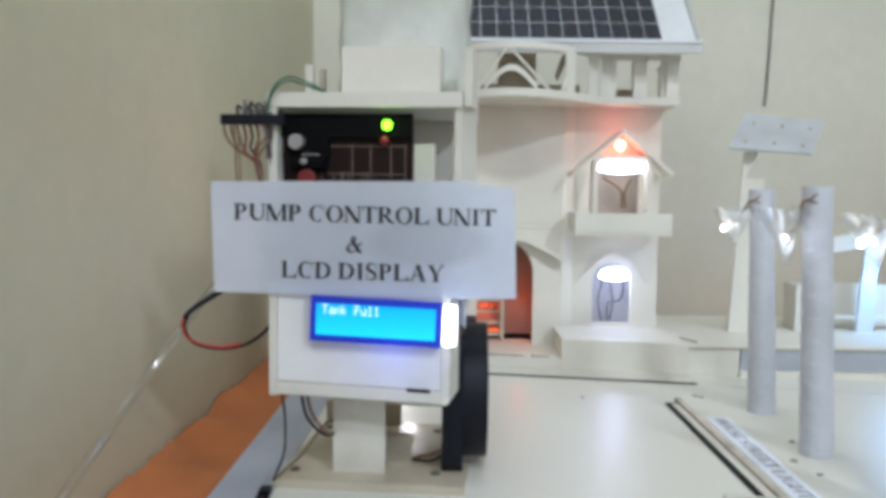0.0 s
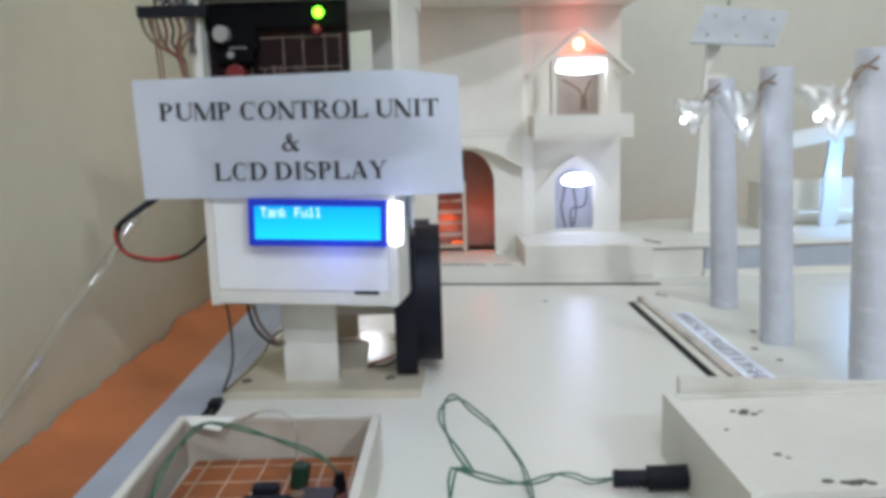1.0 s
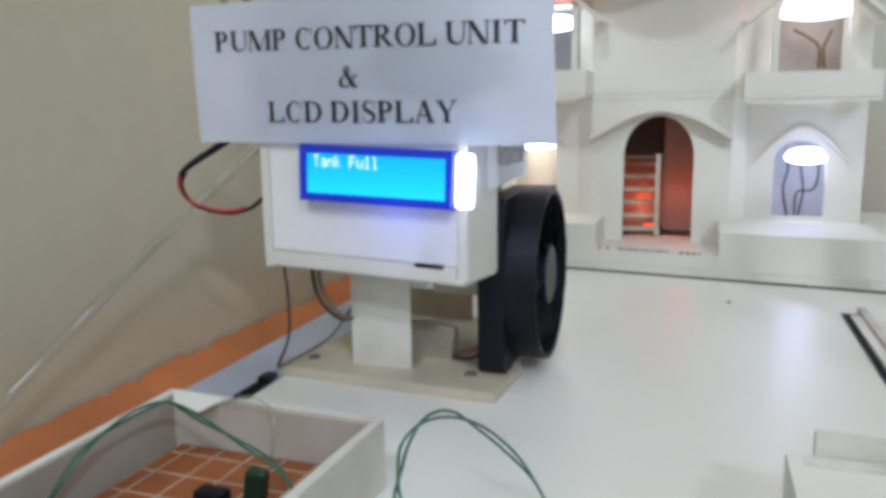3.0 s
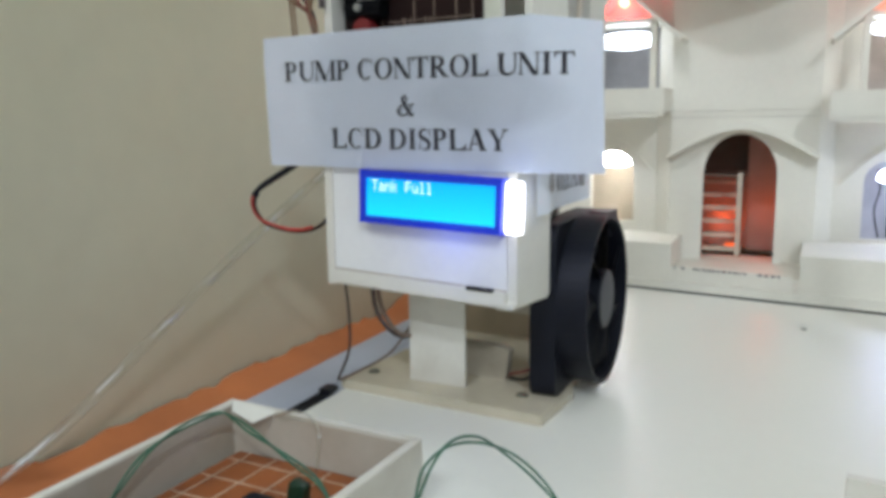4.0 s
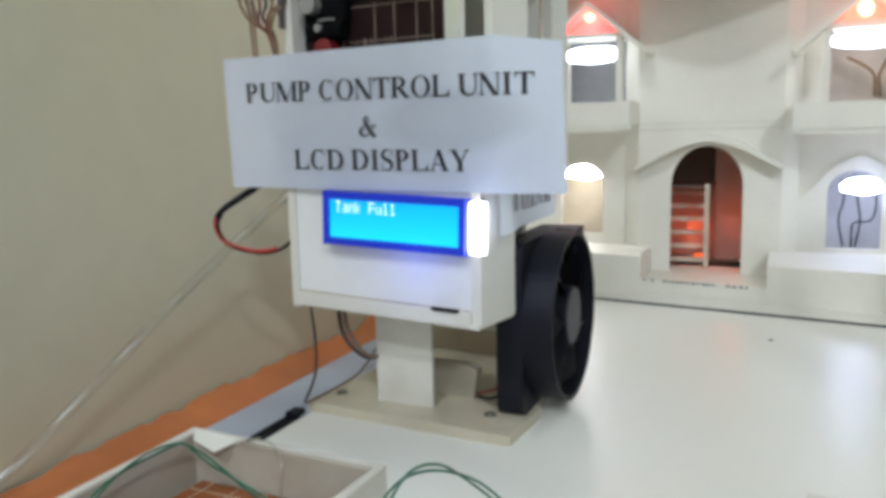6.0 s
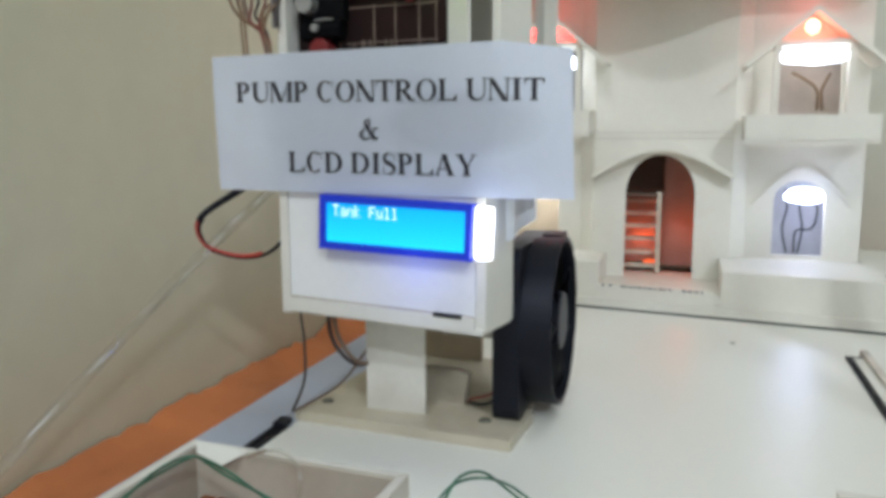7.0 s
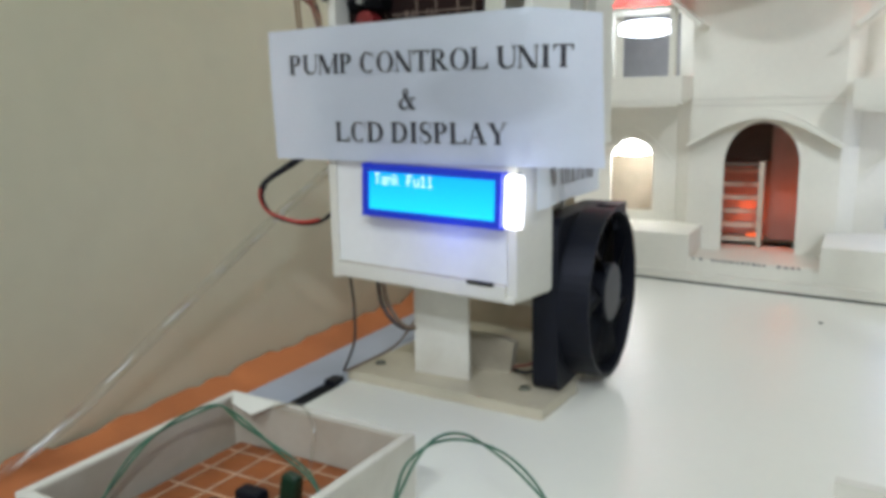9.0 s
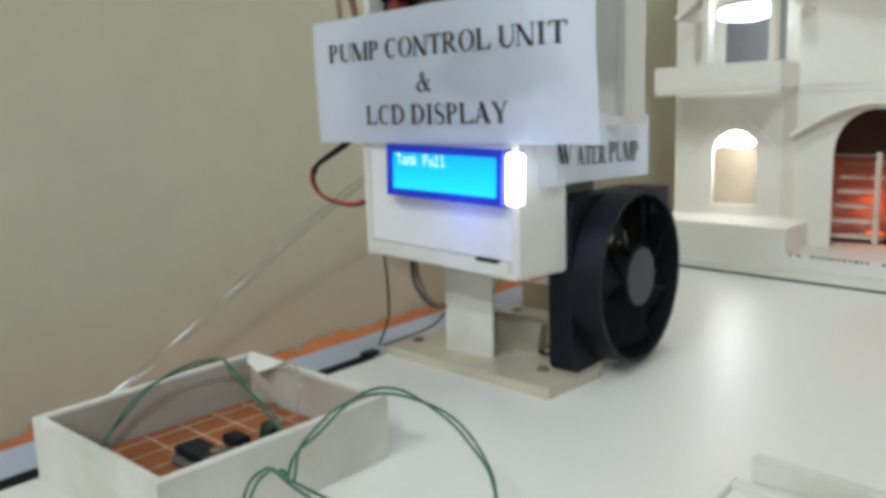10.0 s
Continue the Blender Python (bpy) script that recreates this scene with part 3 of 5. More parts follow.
part("side_panel", hung(prism([(0.0178, 0.4290), (0.0222, 0.4282), (0.0276, 0.4570), (0.0236, 0.4583)], 0.0575, 0.119)), FOAM, tower, bevel=0.0006)
part("box_top", prism([(-0.079, 0.438), (0.0240, 0.430), (0.0245, 0.4450), (0.0205, 0.4700), (0.0185, 0.5000), (0.0330, 0.5040), (0.0368, 0.5180), (-0.071, 0.528)], 0.119, 0.123), FOAM, tower, bevel=0.0006)
part("rear_panel", slab((0.0190, 0.5000), (-0.0735, 0.510), 0.003, 0.0585, 0.119), FOAM, tower)
# open cabinet above it
part("cabinet_side", slab((-0.0795, 0.4410), (-0.0750, 0.4403), 0.088, 0.123, 0.2165), FOAM, tower, bevel=0.0006)
part("cabinet_side", prism([(0.0235, 0.4335), (0.0272, 0.4325), (0.0358, 0.4530), (0.0322, 0.4545)], 0.123, 0.2165), FOAM, tower, bevel=0.0006)
part("cabinet_back", prism([(-0.0700, 0.5230), (0.0228, 0.5130), (0.0231, 0.5160), (-0.0697, 0.5260)], 0.123, 0.2165), HOUSE, tower)
part("cabinet_post", prism([(0.0270, 0.5060), (0.0315, 0.5050), (0.0364, 0.5165), (0.0320, 0.5175)], 0.123, 0.2165), FOAM, tower, bevel=0.0006)
part("inner_card", prism([(0.0008, 0.4444), (0.0118, 0.4366), (0.0129, 0.4382), (0.0019, 0.4460)], 0.123, 0.1972), HOUSE, tower, "pale card standing inside")
part("cabinet_roof", prism([(-0.0805, 0.4400), (0.0275, 0.4300), (0.0385, 0.5190), (-0.0720, 0.5300)], 0.2165, 0.2245), FOAM, tower, bevel=0.0008)
part("corner_post", prism([(0.0285, 0.4310), (0.0325, 0.4303), (0.0365, 0.4500), (0.0325, 0.4508)], 0.2170, 0.2475), FOAM, tower, bevel=0.0005)
part("corner_post", prism([(-0.0640, 0.4660), (-0.0595, 0.4655), (-0.0590, 0.4700), (-0.0635, 0.4705)], 0.2245, 0.2440), FOAM, tower, bevel=0.0004)
part("corner_post", prism([(-0.0575, 0.4760), (-0.0545, 0.4757), (-0.0540, 0.4800), (-0.0570, 0.4803)], 0.2245, 0.2430), PAD, tower, bevel=0.0004)

tank = thing("water_tank", (-0.003, 0.49, 0.2245), "cloudy white plastic tank standing on the tower roof", "tank")
def tank_foot(grow):
    """A rounded square, turned a little."""
    out = []
    for sx, sy, a0 in ((1, 1, 0), (-1, 1, 90), (-1, -1, 180), (1, -1, 270)):
        for k in range(6):
            a = radians(a0 + 90 * k / 5)
            x, y = sx * (0.0375 - 0.010) + (0.010 + grow) * math.cos(a), sy * (0.0255 - 0.010) + (0.010 + grow) * math.sin(a)
            out.append((-0.0060 + x + 0.10 * y, 0.491 + y - 0.02 * x))
    return out


bm, rings = bmesh.new(), []
for i in range(13):
    z = 0.2245 + 0.0905 * i / 12
    rings.append([bm.verts.new((x + 0.0012 * noise.noise(Vector((x * 60, y * 60, z * 60))), y + 0.0020 * noise.noise(Vector((x * 45 + 5, y * 45, z * 45))), z)) for x, y in tank_foot(0.0005 * math.sin(i * 1.6))])
for a, b in zip(rings, rings[1:]):
    for k in range(24):
        bm.faces.new((a[k], a[(k + 1) % 24], b[(k + 1) % 24], b[k]))
bm.faces.new(rings[0][::-1])
bm.faces.new(rings[-1])
part("tank_body", bm, TANK, tank, smooth=True)
part("tank_lid", prism(tank_foot(0.002), 0.315, 0.322), TANK, tank, bevel=0.001)
link("foam_block", prism([(-0.0405, 0.4500), (0.0150, 0.4445), (0.0165, 0.4620), (-0.0390, 0.4675)], 0.2245, 0.2515), HOUSE, bevel=0.0008, label="white foam block on the tower roof in front of the tank", category="block")

# display module on the box front
lcd = thing("display_module", (-0.0185, 0.428, 0.0855), "backlit blue display reading Tank Full with a white end", "display")


def on_lcd(bm):
    """Lays flat work, drawn from the lower left corner, on the display's face, which hangs a little lower to the right."""
    m = Matrix.Translation((-0.054, 0.4290, 0.0895)) @ Euler((0, radians(2.0), radians(-3.3))).to_matrix().to_4x4()
    bmesh.ops.transform(bm, matrix=m, verts=bm.verts)
    return bm


part("bezel", on_lcd(plate(rect(0, 0.0712, 0, 0.0238), [rect(0.0028, 0.0684, 0.0032, 0.0206)], -0.0025, 0.0055)), LCD_BEZEL, lcd, "dark metal bezel with the screen's spill put in as glow", bevel=0.0004)
screen = part("screen", on_lcd(box(0.0026, 0.0686, -0.0012, 0.002, 0.003, 0.0208)), LCD_SCREEN, lcd, "lit cyan-blue screen")
ROWS_5X7 = {
    "T": ("11111", "00100", "00100", "00100", "00100", "00100", "00100"), "a": ("00000", "00000", "01110", "00001", "01111", "10001", "01111"),
    "n": ("00000", "00000", "10110", "11001", "10001", "10001", "10001"), "k": ("10000", "10000", "10010", "10100", "11000", "10100", "10010"),
    "F": ("11111", "10000", "10000", "11110", "10000", "10000", "10000"), "u": ("00000", "00000", "10001", "10001", "10001", "10011", "01101"),
    "l": ("01100", "00100", "00100", "00100", "00100", "00100", "01110"),
}
bm = bmesh.new()
for k, c in enumerate("Tank Full"):
    for r, line in enumerate(ROWS_5X7.get(c, ())):
        for q, on in enumerate(line):
            if on == "1":
                x, z = 0.0062 + 0.00355 * k + 0.00058 * q, 0.0192 - 0.00072 * r
                bm.faces.new([bm.verts.new((x + dx, -0.0016, z + dz)) for dx, dz in ((0, 0), (0.00056, 0), (0.00056, 0.00069), (0, 0.00069))])
part("display_text", on_lcd(bm), LCD_TEXT, lcd, "pale lit characters")
part("backlight_end", on_lcd(box(0.0722, 0.0795, -0.0012, 0.0035, 0.0006, 0.0228)), LCD_SIDE, lcd, "white glowing backlight end", bevel=0.0015)
part("display_base", on_lcd(box(-0.0005, 0.0760, 0.0042, 0.0062, 0.0, 0.0238)), BLACK, lcd)


# ---- paper signs ----
def sign_bend(x, z):
    """How far the paper stands forward along its width: flat, a soft fold, then bent back."""
    y = 0.4322 - 0.0058 * (x + 0.11) / 0.141
    if x > 0.028:
        y += 0.27 * (x - 0.028) ** 2 / (x - 0.024)
    y += 0.0008 * noise.noise(Vector((x * 30, 0, z * 40))) + 0.0003 * noise.noise(Vector((x * 90, 2, z * 110))) + 0.0012 * ((z - 0.144) / 0.03) ** 2 * 0.4
    return y


def sign_sheet():
    bm, nx, nz = bmesh.new(), 90, 24
    g = []
    for i in range(nx + 1):
        u = i / nx
        x = -0.1095 + 0.1660 * u
        if x < 0.029:
            top = 0.1752 + 0.0014 * (x + 0.1095) / 0.1385
        else:
            top = 0.1766 - 0.0036 * (x - 0.029) / 0.0275
        low = 0.1145 - 0.0017 * u
        g.append([])
        for k in range(nz + 1):
            z = low + (top - low) * k / nz
            xx = x + 0.0018 * (1 - k / nz)
            g[-1].append(bm.verts.new((xx, sign_bend(xx, z), z)))
    for i in range(nx):
        for k in range(nz):
            bm.faces.new((g[i][k], g[i + 1][k], g[i + 1][k + 1], g[i][k + 1]))
    bmesh.ops.solidify(bm, geom=bm.faces[:], thickness=0.00025)
    return bm


pump_sign = thing("paper_sign", (-0.027, 0.43, 0.113), "white paper sign reading pump control unit and LCD display", "sign")
part("sheet", sign_sheet(), PAPER_SHOW_THROUGH, pump_sign)
for text, x0, z0, w, h, fall in (("PUMP CONTROL UNIT", -0.0965, 0.1545, 0.1430, 0.0088, -0.012), ("&", -0.0350, 0.1375, 0.0098, 0.0088, 0), ("LCD DISPLAY", -0.0705, 0.1232, 0.0895, 0.0090, -0.012)):
    bm = serif_line(text, w, h)
    bmesh.ops.subdivide_edges(bm, edges=[e for e in bm.edges if e.calc_length() > 0.006], cuts=2)
    for v in bm.verts:
        v.co = (x0 + v.co.x, 0, z0 + v.co.z + fall * v.co.x)
        v.co.y = sign_bend(v.co.x, v.co.z) - 0.0007
    part("lettering", bm, INK, pump_sign)

water_sign = thing("paper_sign", (0.035, 0.47, 0.092), "white paper sign reading water pump on the tower side", "sign")
WATER_PLAN = [Vector(q) for q in ((0.0305, 0.4300), (0.0310, 0.4440), (0.0258, 0.4700), (0.0225, 0.5000), (0.0205, 0.5400), (0.0188, 0.5580))]


def on_water_sign(bm):
    """Bends flat work, drawn along x, onto the sheet that curls in behind the box."""
    for v in bm.verts:
        left, k = v.co.x, 0
        while k < 4 and left > (WATER_PLAN[k + 1] - WATER_PLAN[k]).length:
            left -= (WATER_PLAN[k + 1] - WATER_PLAN[k]).length
            k += 1
        d = (WATER_PLAN[k + 1] - WATER_PLAN[k]).normalized()
        q = WATER_PLAN[k] + d * left
        v.co = (q.x - d.y * v.co.y, q.y + d.x * v.co.y, v.co.z - 0.030 * v.co.x)
    return bm


bm = bmesh.new()
edge = [0.0, 0.007, 0.014, 0.021, 0.030, 0.0405, 0.050, 0.060, 0.0707, 0.084, 0.097, 0.1108, 0.120, 0.1275]
for a, b in zip(edge, edge[1:]):
    bm.faces.new([bm.verts.new(q) for q in ((a, 0, 0.0948), (b, 0, 0.0948), (b, 0, 0.1268), (a, 0, 0.1268))])
bmesh.ops.remove_doubles(bm, verts=bm.verts, dist=0.0001)
on_water_sign(bm)
bmesh.ops.solidify(bm, geom=bm.faces[:], thickness=0.0003)
part("sheet", bm, PAPER, water_sign)
for text, x0, w, z0, h in (("W", 0.0138, 0.0205, 0.1040, 0.0088), ("ATER", 0.0385, 0.0350, 0.1030, 0.0084), ("PUMP", 0.0762, 0.0355, 0.1032, 0.0098)):
    bm = serif_line(text, w, h)
    bmesh.ops.transform(bm, matrix=Matrix.Translation((x0, -0.0008, z0)), verts=bm.verts)
    part("lettering", on_water_sign(bm), INK, water_sign)


# ---- fan ----
def fan():
    cx, cy, cz, R = 0.018, 0.4985, 0.0463, 0.0412
    ob = thing("cooling_fan", (0.03, cy, 0.005), "black plastic cooling fan standing upright against the tower", "fan")

    def ring_plate(x0, x1, outer, inner_r):
        bm = bmesh.new()
        inner = [(inner_r * math.cos(2 * math.pi * i / 48), inner_r * math.sin(2 * math.pi * i / 48)) for i in range(48)]
        plate(outer, [inner], 0, x1 - x0, bm)
        bmesh.ops.transform(bm, matrix=Matrix(((0, 1, 0, x0), (1, 0, 0, cy), (0, 0, 1, cz), (0, 0, 0, 1))), verts=bm.verts)
        return bm

    c = 0.006
    square = []
    for sx, sz, a0 in ((1, 1, 0), (-1, 1, 90), (-1, -1, 180), (1, -1, 270)):
        for k in range(5):
            a = radians(a0 + 90 * k / 4)
            square.append((sx * (R - c) + c * math.cos(a), sz * (R - c) + c * math.sin(a)))
    round_ = [((R + 0.0008) * math.cos(2 * math.pi * i / 64), (R + 0.0008) * math.sin(2 * math.pi * i / 64)) for i in range(64)]
    part("flange", ring_plate(cx, cx + 0.0125, square, R - 0.0035), BLACK, ob, bevel=0.0006)
    part("shroud", ring_plate(cx + 0.0125, cx + 0.0270, round_, R - 0.0012), BLACK, ob, bevel=0.0005)
    part("corner_lug", box(cx + 0.0125, cx + 0.0215, cy + 0.020, cy + R - 0.001, cz + 0.028, cz + R - 0.0005), BLACK, ob, bevel=0.0010)
    hub = part("hub", disc((cx + 0.006, cy, cz), (1, 0, 0), 0.0150, 0.0202, 40), BLACK, ob, bevel=0.0008)
    part("hub_label", disc((cx + 0.0262, cy, cz), (1, 0, 0), 0.0138, 0.0004, 36), HUB, hub, "dull grey hub label")
    for k in range(7):
        bm = bmesh.new()
        a0, rows = 2 * math.pi * k / 7, []
        for i in range(7):
            r = 0.0142 + (R - 0.0030 - 0.0142) * i / 6
            row = []
            for j in range(6):
                a = a0 + (-0.47 + 0.94 * j / 5) * (1 - 0.12 * i / 6) + 0.22 * i / 6
                x = cx + 0.0150 + 0.0110 * j / 5 * (1 - 0.10 * i / 6)
                row.append(bm.verts.new((x, cy + r * math.cos(a), cz + r * math.sin(a))))
            rows.append(row)
        for a, b in zip(rows, rows[1:]):
            for j in range(5):
                bm.faces.new((a[j], a[j + 1], b[j + 1], b[j]))
        bmesh.ops.solidify(bm, geom=bm.faces[:], thickness=0.0012)
        part("blade", bm, BLACK, ob, smooth=True)
    for k in range(4):
        a = radians(35 + 90 * k)
        p, q = Vector((cx + 0.0025, cy + 0.013 * math.cos(a), cz + 0.013 * math.sin(a))), Vector((cx + 0.0025, cy + (R - 0.002) * math.cos(a), cz + (R - 0.002) * math.sin(a)))
        part("strut", sweep([p, (p + q) / 2, q], 0.0015, 6), BLACK, ob)
    return ob


fan()

# ---- cabinet electronics ----
pcb = thing("circuit_board", (-0.034, 0.447, 0.123), "brown circuit board coloured for cabinet shade, with a lit green lamp", "circuit board")
part("board", prism([(-0.0735, 0.4495), (0.0005, 0.4430), (0.0006, 0.4446), (-0.0734, 0.4511)], 0.1235, 0.2140), DARK_PCB, pcb)


def on_pcb(u, z, out=0.0):
    """A point on the board's face, u metres from its left end."""
    return Vector((-0.0735 + 0.9962 * u - 0.0875 * out, 0.4495 - 0.0875 * u - 0.9962 * out, z))


def pcb_strip(u0, u1, z0, z1, mat, name, deep=0.0006, label=""):
    a, b = on_pcb(u0, 0), on_pcb(u1, 0)
    return part(name, slab((a.x, a.y - deep), (b.x, b.y - deep), deep * 0.9, z0, z1), mat, pcb, label)


for u in (0.029, 0.0395, 0.050, 0.0615, 0.0695):
    pcb_strip(u, u + 0.0006, 0.126, 0.197 if u > 0.03 else 0.18, SOLDER_DIM, "solder_line")
for z in (0.132, 0.1445, 0.1560, 0.1675, 0.180, 0.1955):
    pcb_strip(0.026, 0.0705, z, z + 0.0006, SOLDER_DIM, "solder_line", 0.0007)
for u, h in ((0.022, 0.010), (0.0335, 0.007), (0.0345, 0.006), (0.0375, 0.008), (0.0455, 0.006), (0.048, 0.012)):
    pcb_strip(u, u + 0.0005, 0.1815 - h, 0.1815, SOLDER_DIM, "solder_line", 0.0009)
pcb_strip(0.0, 0.0735, 0.2005, 0.2135, MATT_BLACK, "terminal_block", 0.004, "black terminal strip")
pcb_strip(0.004, 0.027, 0.190, 0.2005, MATT_BLACK, "terminal_block", 0.006)
part("capacitor", disc(on_pcb(0.0105, 0.1975), (-0.0875, -0.9962, 0), 0.0042, 0.012, 20), SILVER, pcb, "silver-topped capacitor", bevel=0.0004)
part("capacitor", disc(on_pcb(0.0145, 0.1870), (-0.0875, -0.9962, 0), 0.0018, 0.010, 14), SILVER, pcb)
part("component", disc(on_pcb(0.0155, 0.1775), (-0.0875, -0.9962, 0), 0.0050, 0.008, 16), RED_PART, pcb, "red round component", bevel=0.0006)
part("chip", sweep([on_pcb(0.006, 0.186, 0.004), on_pcb(0.012, 0.186, 0.004), on_pcb(0.026, 0.186, 0.004)], 0.0045, 8), MATT_BLACK, pcb)
part("heat_sink", sweep([on_pcb(0.013, 0.1905, 0.007), on_pcb(0.018, 0.1908, 0.007), on_pcb(0.0225, 0.1905, 0.007)], 0.0005, 6), SILVER, pcb)
part("green_lamp", ball(on_pcb(0.0605, 0.2070, 0.006), 0.0029), LED_GREEN, pcb, "lit green indicator lamp", smooth=True)
part("red_lamp", ball(on_pcb(0.0585, 0.1990, 0.003), 0.0028), RED_PART, pcb, "unlit red indicator lamp", smooth=True)
led_light("indicator_light", 0.002, (-0.014, 0.434, 0.207), (0.4, 1.0, 0.05), 0.003)

plugbar = thing("connector_strip", (-0.088, 0.440, 0.205), "black connector strip with coloured wires at the cabinet side", "connector")
part("strip_body", box(-0.1050, -0.0700, 0.4360, 0.4420, 0.2065, 0.2120), BLACK, plugbar, bevel=0.0006)
rnd = random.Random(12)
wire_mats = (BROWN_WIRE, BROWN_WIRE, SHADE_CARD, DULL_RED, DARK_BROWN, DULL_RED)
for k in range(8):
    x = -0.1040 + 0.0036 * k
    sag = 0.010 + 0.004 * rnd.random()
    p = [Vector((x, 0.4385, 0.2075)), Vector((x + 0.0012, 0.4400, 0.2000)), Vector((0.6 * x - 0.0355 + 0.002 * rnd.random(), 0.4385 - 0.0004 * k, 0.2065 - sag - 0.002)), Vector((-0.0855 + 0.0025 * rnd.random(), 0.4385, 0.1840 - 0.003 * rnd.random())), Vector((-0.0835 + 0.0020 * rnd.random(), 0.4395, 0.1640))]
    part("wire", sweep(smooth_way(p, 6), 0.0008, 6), wire_mats[k % 6], plugbar)
for x in (-0.0985, -0.0965):
    part("wire", sweep(smooth_way([Vector((x, 0.4385, 0.2075)), Vector((x + 0.0008, 0.4390, 0.196)), Vector((x + 0.0012, 0.4400, 0.180)), Vector((x + 0.002, 0.4410, 0.160))], 6), 0.0006, 6), BROWN_WIRE, plugbar)
for k in range(9):
    x = -0.0965 + 0.0024 * k
    h = 0.2150 + 0.0045 * rnd.random()
    p = [Vector((x, 0.440, 0.2110)), Vector((x + 0.003 * (rnd.random() - 0.7), 0.4415 + 0.002 * rnd.random(), h)), Vector((x + 0.004 * rnd.random(), 0.443, h - 0.0012)), Vector((-0.0815 + 0.004 * rnd.random(), 0.4395, 0.2085 - 0.006 * rnd.random())), Vector((-0.0800 + 0.002 * rnd.random(), 0.4385, 0.188))]
    part("wire", sweep(smooth_way(p, 6), 0.0009, 6), (DARK_BROWN, GREY_WIRE, DARK_BROWN)[k % 3], plugbar)
roof_wire = thing("green_wire", (-0.066, 0.44, 0.2245), "thin green wires looping onto the tower roof", "wire")
for dz in (0, 0.002):
    p = [Vector((-0.0800, 0.437, 0.211)), Vector((-0.0765, 0.436, 0.223 + dz)), Vector((-0.0690, 0.438, 0.2305 + dz)), Vector((-0.0590, 0.442, 0.2285 + dz)), Vector((-0.0480, 0.447, 0.2252))]
    part("strand", sweep(smooth_way(p, 8), 0.0006, 6), GREEN_WIRE, roof_wire)

# red and black supply loop beside the box
loop = thing("supply_wire", (-0.115, 0.447, 0.078), "red and black supply wire hanging in a loop beside the tower", "wire")
p = [Vector(q) for q in ((-0.1030, 0.455, 0.118), (-0.112, 0.4515, 0.1115), (-0.1255, 0.4440, 0.1015), (-0.1290, 0.4420, 0.0940), (-0.1250, 0.4450, 0.0845), (-0.1130, 0.4530, 0.0795), (-0.0980, 0.4520, 0.0820), (-0.0850, 0.4470, 0.0905), (-0.0770, 0.4450, 0.1010))]
way = smooth_way(p, 10)
part("heat_shrink", sweep(way[4:26], 0.0021, 8, taper=lambda t: 1 - 0.35 * t), BLACK, loop, "black heat-shrink sleeve")
part("red_wire", sweep(way[22:60], 0.0010, 8), RED_WIRE, loop, "red wire")
part("black_wire", sweep([q + Vector((0.0008, 0.0008, -0.0010)) for q in way[22:]], 0.0010, 8), BLACK, loop, "black wire")

# wires under the box
under = thing("power_wire", (-0.06, 0.46, 0.006), "thin brown wires hanging under the display box", "wire")
for k, pts in enumerate((((-0.0640, 0.452, 0.056), (-0.0600, 0.450, 0.040), (-0.0500, 0.452, 0.029), (-0.0440, 0.4690, 0.026)), ((-0.0610, 0.452, 0.056), (-0.0570, 0.450, 0.042), (-0.0480, 0.452, 0.030), (-0.0430, 0.4690, 0.027)), ((-0.0720, 0.440, 0.056), (-0.0705, 0.440, 0.040), (-0.0712, 0.440, 0.022), (-0.0770, 0.438, 0.0065)), ((-0.0420, 0.4700, 0.029), (-0.052, 0.474, 0.030), (-0.066, 0.470, 0.012), (-0.0775, 0.441, 0.0055)))):
    part("strand", sweep(smooth_way([Vector(q) for q in pts], 8), 0.0011 if k < 2 else 0.0007, 6), (DARK_BROWN, SHADE_CARD, DARK_BROWN, SHADE_CARD)[k], under)
link("wire_plug", box(-0.0835, -0.0775, 0.430, 0.4385, 0.0010, 0.0034), BLACK, bevel=0.0008, label="small black plug on the board edge", category="plug")
fan_wire = thing("fan_wire", (0.008, 0.47, 0.005), "short red and black fan wires on the base plate", "wire")
for k, mat in enumerate((DULL_RED, BLACK)):
    p = [Vector((0.019, 0.463 + 0.002 * k, 0.018 - 0.004 * k)), Vector((0.012, 0.4655, 0.014 - 0.004 * k)), Vector((0.004, 0.470 + 0.003 * k, 0.0105 - 0.003 * k)), Vector((0.000, 0.478, 0.0062))]
    part("strand", sweep(smooth_way(p, 6), 0.0008, 6), mat, fan_wire)


link("grey_pad", plate([(-0.0330, 0.005), (-0.0012, 0.005), (0.0012, 0.0205), (-0.0060, 0.0225), (-0.0330, 0.0225)], [], 0.4755, 0.4820), PAD, label="small grey-brown block standing behind the tower post", category="block")

# clear hose along the wall
hose = thing("clear_hose", (-0.17, 0.40, -0.03), "clear plastic hose running from the table up behind the tower", "hose")
p = [Vector((-0.190, 0.318, -0.026)), Vector((-0.180, 0.350, -0.010)), Vector((-0.169, 0.398, 0.022)), Vector((-0.155, 0.455, 0.062)), Vector((-0.143, 0.505, 0.093)), Vector((-0.128, 0.540, 0.118)), Vector((-0.105, 0.548, 0.130)), Vector((-0.075, 0.540, 0.130))]
part("hose_wall", sweep(smooth_way(p, 10), 0.0028, 14), HOSE, hose, smooth=True)

# ---- model house ----
house = thing("model_house", (0.077, 0.86, 0.0), "cream card model house with lit windows and balconies", "model house")
CX, YF, YW = 0.0775, 0.816, 0.824
